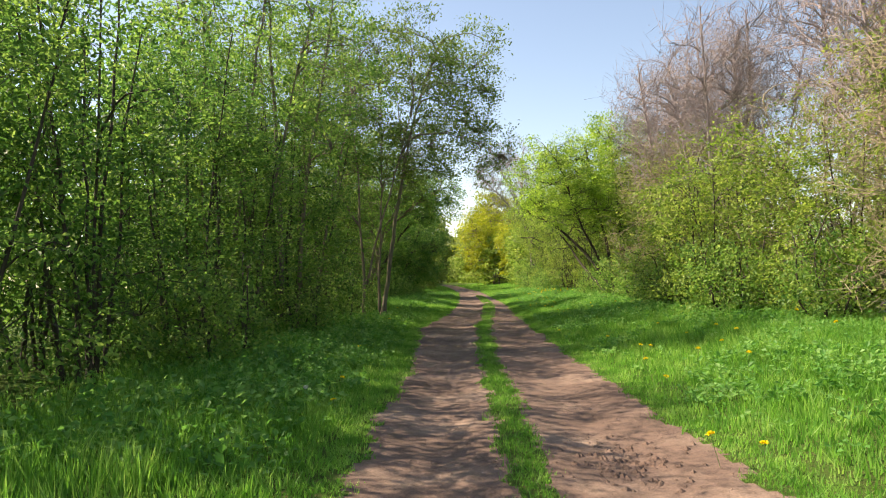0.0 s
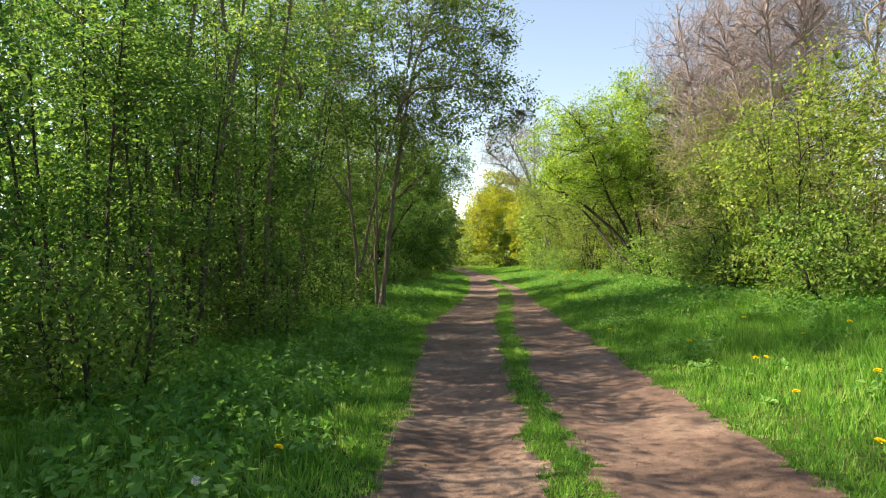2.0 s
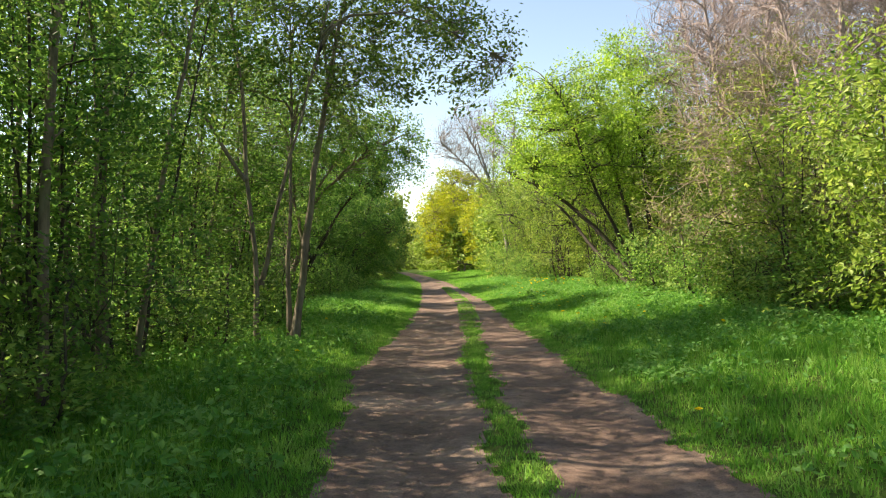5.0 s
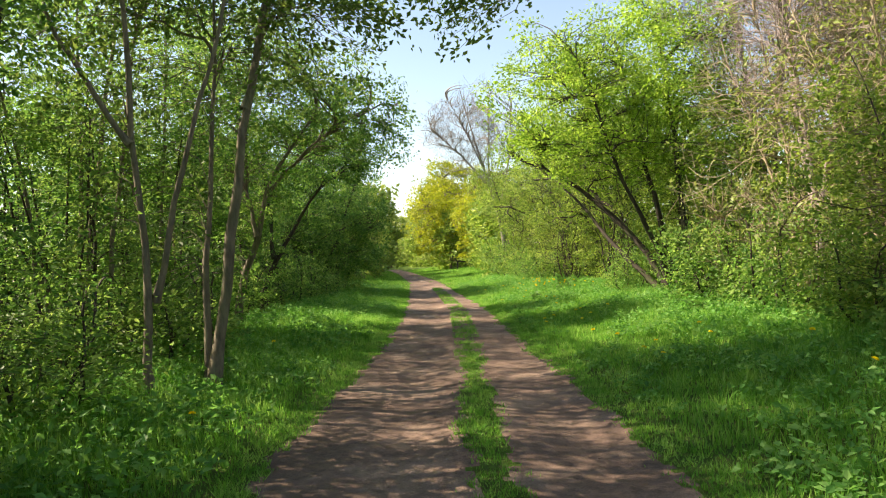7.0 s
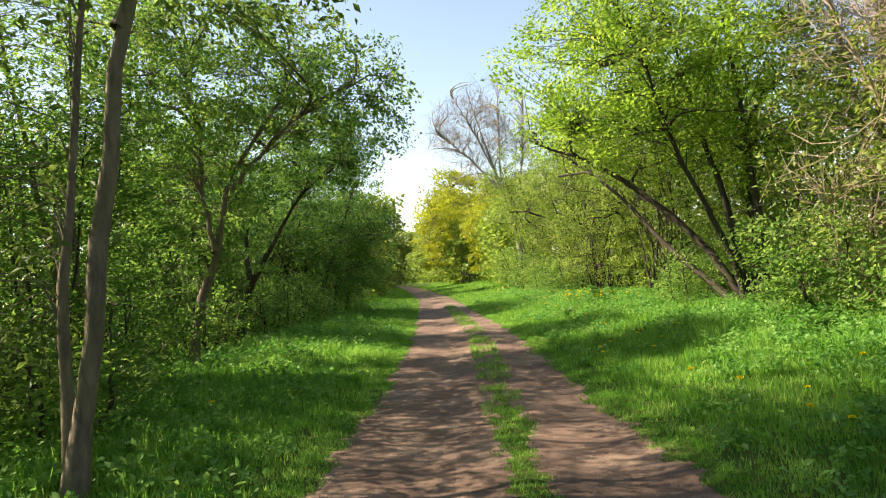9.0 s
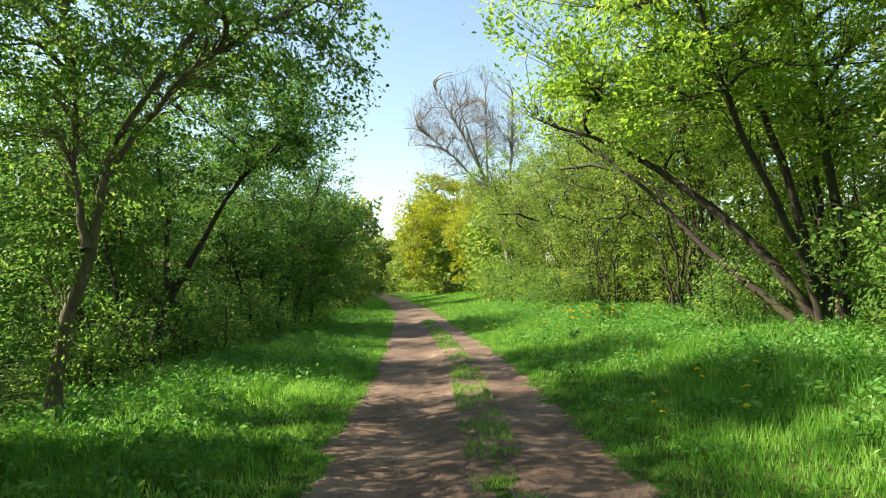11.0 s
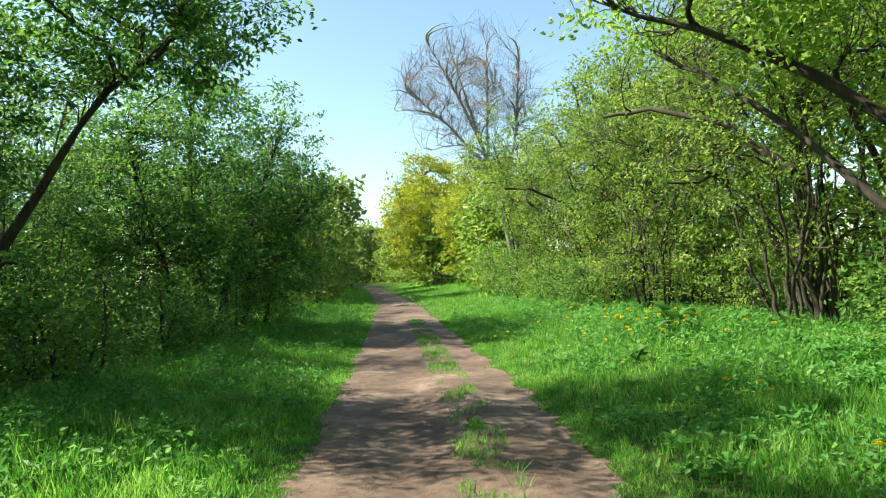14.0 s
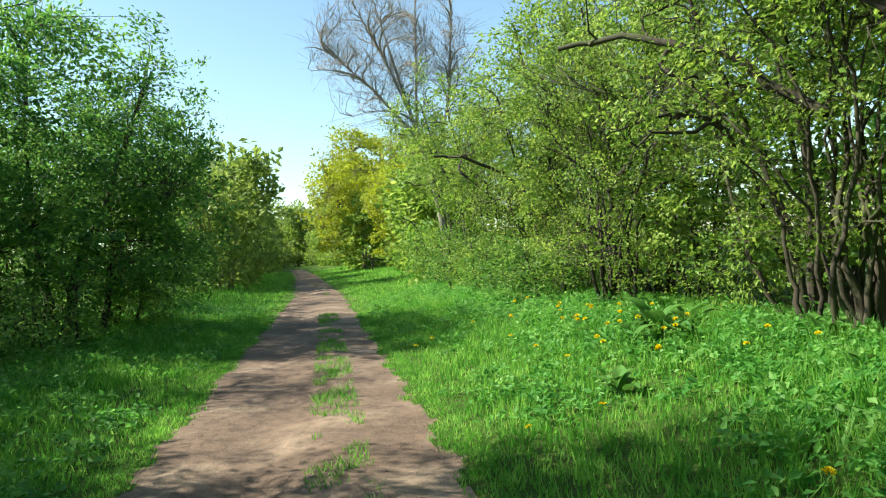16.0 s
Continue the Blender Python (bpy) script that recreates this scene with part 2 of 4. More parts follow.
def tree(name, label, category, stems, lobes, bark, leaf, seed, n_limb=14, n_twig=400, per=24, size=0.06, width=0.55, spray=0.5, spread=0.11,
         limb_r=0.03, twig_r=0.006, twig_k=4, twiglets=0, shell=0.5, floor=0.25, group="", sides=7, wig=0.03, up=0.5, part_limbs=True, rise=1.2):
    """A tree or shrub about its base: stems (points, foot radius, tip radius), limbs and twigs that reach into the lobes, and leaves in sprays."""
    rng = np.random.default_rng(seed)
    root = tagged(new(name), label, category, group)
    nodes, dirs = [], []
    for pts, r0, r1 in stems:
        pts = np.array(pts, float)
        u = np.linspace(0, len(pts) - 1, 14)
        i = np.minimum(u.astype(int), len(pts) - 2)
        p = pts[i] + (u - i)[:, None] * (pts[i + 1] - pts[i])
        for _ in range(2):
            p[1:-1] = (p[:-2] + 2 * p[1:-1] + p[2:]) / 4
        p[1:] += np.cumsum(rng.normal(size=(13, 3)), 0) * wig * 0.5
        rad = (r0 + (r1 - r0) * np.linspace(0, 1, 14) ** 0.8) * rng.uniform(0.93, 1.07, 14)
        rad[0] *= 1.35
        v, t = tubes(p[None], rad[None], sides)
        part_np("trunk" if len(stems) == 1 else "stem", v, t, bark, root, smooth=True)
        fine = np.linspace(0, 13, 40)
        nodes.append(np.stack([np.interp(fine, np.arange(14), p[:, a]) for a in range(3)], 1)[10:])
        dirs.append(unit(np.gradient(nodes[-1], axis=0)))
    nodes, dirs = np.concatenate(nodes), np.concatenate(dirs)
    wood_v, wood_t, off = [], [], 0

    def grow(ends, ra, rb, k, amount):
        d = ends[:, None] - nodes[None]
        dist = np.linalg.norm(d, axis=2) + rise * np.maximum(0, 0.15 + 0.3 * (rise > 2) - d[:, :, 2]) + rng.uniform(0, 0.35, (len(ends), len(nodes)))
        j = dist.argmin(1)
        a, L = nodes[j], np.linalg.norm(ends - nodes[j], axis=1, keepdims=True)
        pth = wiggle(curve(a, a + dirs[j] * L * 0.45 + np.array([0, 0, 0.06]) * L, ends, k), rng, amount)
        rr = ra * np.clip(L / 1.2, 0.35, 1.3) * (1 - np.linspace(0, 1, k)[None]) + rb
        return pth, rr

    def keep(v, t):
        nonlocal off
        wood_v.append(v), wood_t.append(t + off)
        off += len(v)

    if n_limb:
        pth, rr = grow(fill(rng, lobes, n_limb, 0.9, 0.8), limb_r, limb_r * 0.25, 9, wig)
        if part_limbs:
            for k in range(n_limb):
                part_np("limb", *tubes(pth[k:k + 1], rr[k:k + 1], 5), bark, root, smooth=True)
        else:
            keep(*tubes(pth, rr, 5))
        nodes = np.concatenate([nodes, pth[:, 3:].reshape(-1, 3)])
        dirs = np.concatenate([dirs, unit(np.gradient(pth, axis=1))[:, 3:].reshape(-1, 3)])
    ends = fill(rng, lobes, n_twig, shell, floor)
    pth, rr = grow(ends, twig_r, twig_r * 0.4, twig_k, wig * 0.7)
    keep(*tubes(pth, rr, 3))
    way = unit(pth[:, -1] - pth[:, -2])
    if twiglets:
        m = n_twig * twiglets
        src = np.repeat(np.arange(n_twig), twiglets)
        u = rng.uniform(0.3, 1, m)[:, None]
        a = pth[src, 1] * (1 - u) + ends[src] * u
        dd = unit(way[src] + 0.75 * rng.normal(size=(m, 3)) + np.array([0, 0, 0.35]))
        tip = a + dd * spray * rng.uniform(0.5, 1.3, m)[:, None]
        keep(*tubes(wiggle(curve(a, (a + tip) / 2, tip, 2), rng, 0.0), np.full((m, 2), twig_r * 0.5) * np.array([1, 0.5]), 3))
    tagged(part_np("twigwork", np.concatenate(wood_v), np.concatenate(wood_t), bark, root), kind="stuff")
    if per:
        per = max(2, round(per * 0.72))
        size = size * 1.18
        n = n_twig * per
        src = np.repeat(np.arange(n_twig), per)
        u = rng.uniform(-0.6, 0.4, n)[:, None]
        pos = ends[src] + unit(way[src] + 0.3 * rng.normal(size=(n, 3))) * spray * u + rng.normal(size=(n, 3)) * spread * np.array([0.95, 0.95, 0.45])
        pos[:, 2] = np.maximum(pos[:, 2], 0.05)
        face = unit(0.8 * rng.normal(size=(n_twig, 3)) + np.array([0, 0, up + 0.3]) + 0.5 * way)
        v, t = leaves(pos, rng, size, width, up, way[src], 0.12, face[src])
        tagged(part_np("crown", v, t, leaf, root), kind="stuff")
    return root


# ---- ground and track ----
EDGE_Y = [-60, 0, 5, 12, 20, 27, 35, 60, 90, 150, 300, 700]
EDGE_LEFT = [-1.0, -0.75, -0.73, -0.58, -0.68, 0.12, 0.60, 1.3, 0.7, -1.8, -10, -36]
EDGE_RIGHT = [1.8, 2.0, 2.1, 2.15, 2.35, 2.62, 3.05, 3.2, 2.4, 0.0, -8, -34]
EDGE_STRIP = [0.4, 0.5, 0.57, 0.72, 1.08, 1.65, 2.18, 2.6, 1.8, -0.7, -9, -35]


def bend(y):
    """The middle of the track."""
    return (np.interp(y, EDGE_Y, EDGE_LEFT) + np.interp(y, EDGE_Y, EDGE_RIGHT)) / 2


def lump(x, y, s, seed=0):
    """A cheap smooth noise in -1 to 1."""
    v = 0
    for k in range(5):
        a = 1.3 * k + seed * 2.1
        v = v + np.sin(s * (1 + 0.55 * k) * (x * np.cos(a) + y * np.sin(a)) + 3.7 * k + seed) * np.cos(s * (1.2 + 0.4 * k) * (y * np.cos(a * 1.7) - x * np.sin(a * 1.7)) + 1.9 * k)
    return v / 3.2


def step(v, a, b):
    t = np.clip((v - a) / (b - a), 0, 1)
    return t * t * (3 - 2 * t)


def ground_z(x, y):
    c = x - bend(y)
    z = 0.08 + 0.0035 * np.clip(y, -30, 110)
    z = z + 0.24 * step(c, 1.4, 6.0) + 0.12 * step(-c, 1.3, 4.0)
    z = z + 0.03 * lump(x, y, 0.9, 1) * step(np.abs(c), 1.0, 2.5) + 0.6 * lump(x, y, 0.02, 3) * step(np.abs(c), 25, 120)
    d = x - np.interp(y, EDGE_Y, EDGE_STRIP)
    rut = np.exp(-((d + 0.7) / 0.4) ** 2) + np.exp(-((d - 0.75) / 0.4) ** 2)
    return z - 0.045 * rut + 0.012 * lump(x, y, 4.0, 2) * step(2.2 - np.abs(c), 0, 1)


def bare(x, y):
    """Over 0 where the earth is trodden bare."""
    left, right, mid = (np.interp(y, EDGE_Y, e) for e in (EDGE_LEFT, EDGE_RIGHT, EDGE_STRIP))
    inside = np.minimum(x - left, right - x)
    worn = 0.42 * step(y, 24, 32) * step(lump(x, y, 1.1, 8), -0.7, -0.1)
    strip = np.abs(x - mid) - 0.15 - 0.06 * lump(y, y * 0.4, 1.3, 5) + worn
    rough = 0.10 * lump(x, y, 2.2, 6) + 0.07 * lump(x, y, 6.0, 7) + 0.05 * lump(x, y, 17.0, 8)
    return np.minimum(inside, strip) + rough


def ground_and_track():
    xs = np.concatenate([[-900, -400, -150, -60, -30, -18, -12], np.arange(-9, -2.6, 0.4), np.arange(-2.6, 4.4, 0.06), np.arange(4.4, 6.2, 0.2), np.arange(6.2, 12, 0.4), [13, 18, 30, 60, 150, 400, 900]])
    ys = np.concatenate([[-900, -300, -100, -40, -15, -6], np.arange(-2, 46, 0.1), np.arange(46, 80, 0.3), np.arange(80, 170, 1.0), [180, 220, 300, 450, 900, 2500]])
    X, Y = np.meshgrid(xs, ys)
    verts = np.stack([X, Y, ground_z(X, Y)], -1).reshape(-1, 3)
    nx = len(xs)
    j, i = np.meshgrid(np.arange(len(ys) - 1), np.arange(nx - 1), indexing="ij")
    a = j * nx + i
    quad = np.stack([a, a + 1, a + nx + 1, a + nx], -1).reshape(-1, 4)
    mid = verts[quad].mean(1)
    is_bare = (bare(mid[:, 0], mid[:, 1]) > 0) & (mid[:, 1] < 130) & (mid[:, 1] > -30)
    for nm, sel, mat, lab, cat in (("ground", ~is_bare, M_TURF, "uneven grassy ground beside the track", "ground"), ("dirt_track", is_bare, M_TRACK, "trodden reddish-brown earth track with two wheel ruts", "path")):
        q = quad[sel]
        used, inv = np.unique(q, return_inverse=True)
        q = inv.reshape(-1, 4)
        tris = np.concatenate([q[:, [0, 1, 2]], q[:, [0, 2, 3]]])
        tagged(new(nm, mesh_np(nm, verts[used], tris, mat, True)), lab, cat, kind="structure")


ground_and_track()


def place(ob, x, y, turn=0.0, s=1.0, sz=None):
    """Set a tree built about the origin on the ground."""
    ob.matrix_basis = Matrix.LocRotScale((x, y, float(ground_z(x, y)) - 0.03), Euler((0, 0, radians(turn))), (s, s, sz or s))
    return ob


def again(ob, x, y, turn=0.0, s=1.0, sz=None):
    keep_scale = ob.scale.copy()
    ob.scale = (1, 1, 1)
    c = copy_thing(ob, Matrix.LocRotScale((x, y, float(ground_z(x, y)) - 0.03), Euler((0, 0, radians(turn))), (s, s, sz or s)))
    ob.scale = keep_scale
    return c


# ---- the trees beside the track, sunless side ----
def thicket(seed, lab, h=6.5, n=6, leaf=L_DARK, bark=B_DARK, twigs=400, per=56, size=0.064, r=1.8, limbs=True, spread=0.13, twl=0):
    rng = np.random.default_rng(seed)
    stems = []
    for k in range(n):
        a = 2 * math.pi * k / n + rng.uniform(-0.4, 0.4)
        d = rng.uniform(0.1, 0.35)
        t = rng.uniform(0.5, 1.25)
        hh = h * rng.uniform(0.7, 0.98)
        stems.append(([(d * math.cos(a), d * math.sin(a), 0), (d * 2 * math.cos(a), d * 2 * math.sin(a), hh * 0.35), (t * math.cos(a), t * math.sin(a), hh)], rng.uniform(0.03, 0.06), 0.01))
    lobes = [(0, 0, h * 0.62, r, r, h * 0.36, 1.0), (0, 0, h * 0.22, r * 1.0, r * 1.0, h * 0.22, 1.0)]
    for k in range(5):
        a = rng.uniform(0, 6.28)
        lobes.append((r * 0.7 * math.cos(a), r * 0.7 * math.sin(a), rng.uniform(0.35, 0.9) * h, 0.9, 0.9, 0.8, 0.8))
    return tree("shrub", lab, "shrub", stems, lobes, bark, leaf, seed, n_limb=16, n_twig=twigs, per=per, size=size, twiglets=twl, spray=0.6, spread=spread, limb_r=0.016, twig_r=0.005, group="thicket shrubs", sides=6, shell=0.8, part_limbs=limbs, twig_k=3 if limbs else 2, wig=0.05)


def left_side():
    rng = np.random.default_rng(5)
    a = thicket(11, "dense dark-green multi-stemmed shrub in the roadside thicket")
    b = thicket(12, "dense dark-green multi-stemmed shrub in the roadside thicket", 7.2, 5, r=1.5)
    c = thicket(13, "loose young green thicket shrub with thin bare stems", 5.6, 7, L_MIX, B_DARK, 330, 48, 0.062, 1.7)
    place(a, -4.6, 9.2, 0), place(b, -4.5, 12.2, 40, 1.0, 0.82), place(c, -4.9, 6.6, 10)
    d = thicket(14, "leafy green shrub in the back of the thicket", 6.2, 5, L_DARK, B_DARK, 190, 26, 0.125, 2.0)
    place(d, -6.6, 8.0)
    protos = (a, b, c)
    front = [(-5.4, 3.4), (-5.9, 1.0), (-4.2, 14.6), (-3.9, 17.2), (-3.9, 19.7), (-5.0, 25.5), (-5.5, 41.5), (-4.4, 28.0), (-5.2, 38.6), (-5.8, 45.0), (-5.0, 36.6), (-4.9, 49.8), (-6.0, 17.5)]
    low = {25.5: 0.9, 28.0: 0.75, 38.6: 0.9, 36.6: 0.8, 45.0: 0.9, 41.5: 0.8, 19.7: 0.85}
    for i, (x, y) in enumerate(front):
        again(protos[i % 3], x, y, rng.uniform(0, 360), rng.uniform(0.85, 1.1), rng.uniform(0.9, 1.1) * low.get(y, 1.0))
    back = [(-6.6, 11.5, 0.9), (-6.4, 14.2, 1.0), (-8.2, 5.0, 1.0), (-8.6, 10.5, 1.1), (-8.4, 16.0, 1.2), (-8.0, 23.5, 0.95), (-7.0, 27.5, 0.85), (-6.2, 32.6, 0.75), (-8.2, 30.5, 0.9), (-7.0, 19.0, 1.1), (-4.6, 57.5, 0.95), (-4.2, 61.5, 1.0), (-6.6, 55.5, 1.0), (-7.0, 60.0, 1.05), (-6.2, 38.0, 0.95), (-5.2, -2.5, 1.0), (-7.6, -0.5, 1.0),
            (-8.4, 36.0, 1.0), (-8.6, 42.0, 1.05), (-6.4, 49.5, 0.9), (-5.4, 53.0, 0.9), (-7.0, 46.5, 1.0), (-7.2, 41.0, 0.8)]
    for x, y, f in back:
        again(d, x, y, rng.uniform(0, 360), rng.uniform(0.9, 1.15), rng.uniform(0.9, 1.1) * f)
    # slim tall trees that rise out of the thicket
    slim = tree("slim_tree", "tall slim tree rising from the thicket in fresh leaf", "tree",
                [([(0, 0, 0), (0.1, 0.1, 3), (0.5, 0.2, 6), (0.9, 0.2, 9.2)], 0.075, 0.015), ([(-0.25, 0.2, 0), (-0.3, 0.5, 3), (-0.5, 1.0, 6), (-0.6, 1.4, 8.6)], 0.06, 0.012),
                 ([(0.3, -0.2, 0), (0.6, -0.4, 2.6), (1.2, -0.8, 5.2), (1.8, -1.1, 7.6)], 0.055, 0.012), ([(-0.3, -0.3, 0), (-0.6, -0.7, 3), (-1.0, -1.2, 7.4)], 0.05, 0.012)],
                [(0.4, 0.2, 7.6, 1.7, 1.8, 1.7, 1), (-0.7, 1.0, 6.4, 1.4, 1.4, 1.8, 0.9), (1.6, -0.9, 6.2, 1.3, 1.3, 1.5, 0.9), (-0.8, -1.0, 5.6, 1.2, 1.2, 1.6, 0.8), (0.8, 0.4, 4.4, 1.5, 1.5, 1.2, 0.6), (0, 0, 2.2, 1.2, 1.2, 1.2, 0.35)],
                B_GREY, L_MIX, 26, n_limb=26, n_twig=340, per=52, size=0.068, spray=0.6, wig=0.05, limb_r=0.022, twig_r=0.006, group="slim thicket trees")
    place(slim, -4.4, 14.8, 20, 1.0, 0.9)
    # the last two are added behind the bushes only to shade verge and track
    for x, y, turn, s, sz in ((-3.7, 16.4, 250, 1.0, 1.05), (-3.9, 19.2, 60, 1.0, 1.0), (-4.8, 26.0, 0, 1.0, 0.85), (-4.6, 28.6, 200, 0.95, 0.8), (-6.8, 22.6, 310, 1.1, 1.05), (-5.8, 37.2, 180, 0.95, 0.72), (-6.0, 41.0, 30, 0.95, 0.75)):
        again(slim, x, y, turn, s, sz)
    # slim willow clump whose crown hangs over the track
    place(tree("willow_tree", "slim grey-stemmed willow with fine pale leaves over the track", "tree",
               [([(0.1, 0.4, 0), (0.35, 0.5, 2.2), (0.75, 0.6, 4.2), (1.3, 0.9, 7.0), (2.0, 1.2, 9.0)], 0.09, 0.018),
                ([(0.0, 0.6, 0), (0.1, 0.7, 1.8), (0.2, 1.2, 4.0), (0.1, 1.8, 8.0)], 0.06, 0.012),
                ([(-0.35, -0.5, 0), (-0.4, -0.5, 2.0), (-0.5, -0.6, 5.0), (-0.8, -0.8, 8.5)], 0.06, 0.015),
                ([(0.62, 0.55, 3.6), (0.9, 0.9, 5.2), (0.7, 1.4, 7.4)], 0.045, 0.012), ([(-0.45, -0.55, 3.0), (-1.2, -0.5, 4.4), (-2.0, -0.2, 6.2)], 0.04, 0.012), ([(-0.3, -0.4, 1.2), (0.1, -0.5, 2.8), (0.7, -0.6, 4.6), (1.2, -0.7, 6.4)], 0.045, 0.012)],
               [(0.6, 0.6, 7.4, 2.4, 2.2, 1.7, 1), (2.6, 1.2, 7.6, 1.5, 1.6, 1.5, 1), (-0.9, -0.2, 6.6, 1.6, 1.8, 2.2, 1), (0.4, 0.5, 4.6, 1.2, 1.3, 1.0, 0.4), (2.8, 0.6, 6.0, 1.0, 1.0, 0.8, 0.5), (-0.8, 0.8, 2.4, 0.9, 0.9, 1.6, 0.5), (3.2, 1.4, 8.6, 1.5, 1.8, 1.3, 0.9), (0.2, 1.2, 9.2, 2.2, 2.0, 1.3, 0.9), (3.4, 2.2, 6.6, 0.9, 1.2, 0.9, 0.6), (-1.2, 0.6, 4.4, 1.1, 1.3, 1.4, 0.6),
                (3.0, 0.4, 5.2, 1.2, 1.3, 0.8, 0.9), (1.6, 0.2, 5.6, 1.5, 1.5, 1.0, 0.9), (3.9, 1.6, 5.8, 0.9, 1.2, 0.9, 0.7), (1.2, 2.6, 5.4, 1.4, 1.4, 1.4, 0.9), (-1.6, 1.4, 7.6, 1.6, 1.8, 1.6, 0.9)],
               B_GREY, L_WILLOW, 21, n_limb=32, n_twig=1500, per=36, size=0.085, width=0.5, wig=0.05, spray=0.6, spread=0.15, limb_r=0.028, twig_r=0.006), -2.1, 22.5)
    place(tree("hawthorn_tree", "leaning hawthorn with a crooked brown trunk and fresh leaves", "tree",
               [([(0, 0, 0), (0.1, 0, 1.2), (0.6, -0.1, 2.4), (0.9, 0, 3.6), (1.9, 0.3, 5.0)], 0.12, 0.025), ([(0.5, -0.1, 2.2), (0.1, 0.5, 3.6), (0.0, 0.8, 5.6)], 0.06, 0.015), ([(0.85, 0, 3.3), (1.8, -0.4, 4.0), (3.0, -0.2, 4.8)], 0.05, 0.012)],
               [(0.6, 0, 5.4, 2.4, 2.2, 1.3, 1), (2.5, 0.2, 5.0, 1.7, 1.8, 0.9, 1), (0, 0.3, 3.4, 1.6, 1.6, 1.2, 0.6), (-0.9, 0.3, 4.6, 1.3, 1.5, 1.3, 0.6), (-0.2, 0.4, 1.5, 1.1, 1.2, 1.0, 0.3), (0.2, 0.6, 6.8, 1.9, 1.8, 1.0, 0.9), (3.3, 0.1, 4.3, 0.9, 1.2, 0.6, 0.7)],
               B_GREY, L_MIX, 22, n_limb=30, n_twig=860, per=58, size=0.07, spray=0.55, wig=0.06, limb_r=0.03, twig_r=0.007), -3.3, 30.6)
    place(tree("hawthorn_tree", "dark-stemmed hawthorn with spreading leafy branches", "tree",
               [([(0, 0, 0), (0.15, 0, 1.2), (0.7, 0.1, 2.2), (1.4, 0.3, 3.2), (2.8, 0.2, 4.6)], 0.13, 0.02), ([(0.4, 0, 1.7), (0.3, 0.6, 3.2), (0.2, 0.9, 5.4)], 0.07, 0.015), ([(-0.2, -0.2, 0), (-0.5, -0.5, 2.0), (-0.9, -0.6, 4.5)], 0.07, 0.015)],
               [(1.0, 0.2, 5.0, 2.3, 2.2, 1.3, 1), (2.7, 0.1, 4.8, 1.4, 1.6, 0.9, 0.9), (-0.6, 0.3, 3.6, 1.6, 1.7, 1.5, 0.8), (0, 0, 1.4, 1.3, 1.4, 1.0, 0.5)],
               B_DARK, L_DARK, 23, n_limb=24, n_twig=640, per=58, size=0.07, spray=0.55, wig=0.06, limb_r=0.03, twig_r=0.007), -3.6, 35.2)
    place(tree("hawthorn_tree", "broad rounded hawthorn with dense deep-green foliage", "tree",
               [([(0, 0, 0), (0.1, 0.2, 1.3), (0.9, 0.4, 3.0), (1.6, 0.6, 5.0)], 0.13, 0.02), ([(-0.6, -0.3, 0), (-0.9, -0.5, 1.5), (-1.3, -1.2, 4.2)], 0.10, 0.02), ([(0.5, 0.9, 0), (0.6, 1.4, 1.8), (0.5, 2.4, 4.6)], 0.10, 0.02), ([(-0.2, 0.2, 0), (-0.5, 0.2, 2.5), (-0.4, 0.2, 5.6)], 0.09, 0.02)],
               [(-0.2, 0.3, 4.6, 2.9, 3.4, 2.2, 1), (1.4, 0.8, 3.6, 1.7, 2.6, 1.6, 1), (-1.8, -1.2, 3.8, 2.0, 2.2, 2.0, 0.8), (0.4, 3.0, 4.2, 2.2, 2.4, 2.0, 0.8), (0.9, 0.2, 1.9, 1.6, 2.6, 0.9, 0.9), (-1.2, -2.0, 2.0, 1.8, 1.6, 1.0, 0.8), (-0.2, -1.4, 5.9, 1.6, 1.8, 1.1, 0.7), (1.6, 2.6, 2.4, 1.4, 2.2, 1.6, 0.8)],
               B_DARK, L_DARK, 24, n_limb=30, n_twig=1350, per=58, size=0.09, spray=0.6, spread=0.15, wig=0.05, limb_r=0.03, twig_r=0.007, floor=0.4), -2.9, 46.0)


left_side()


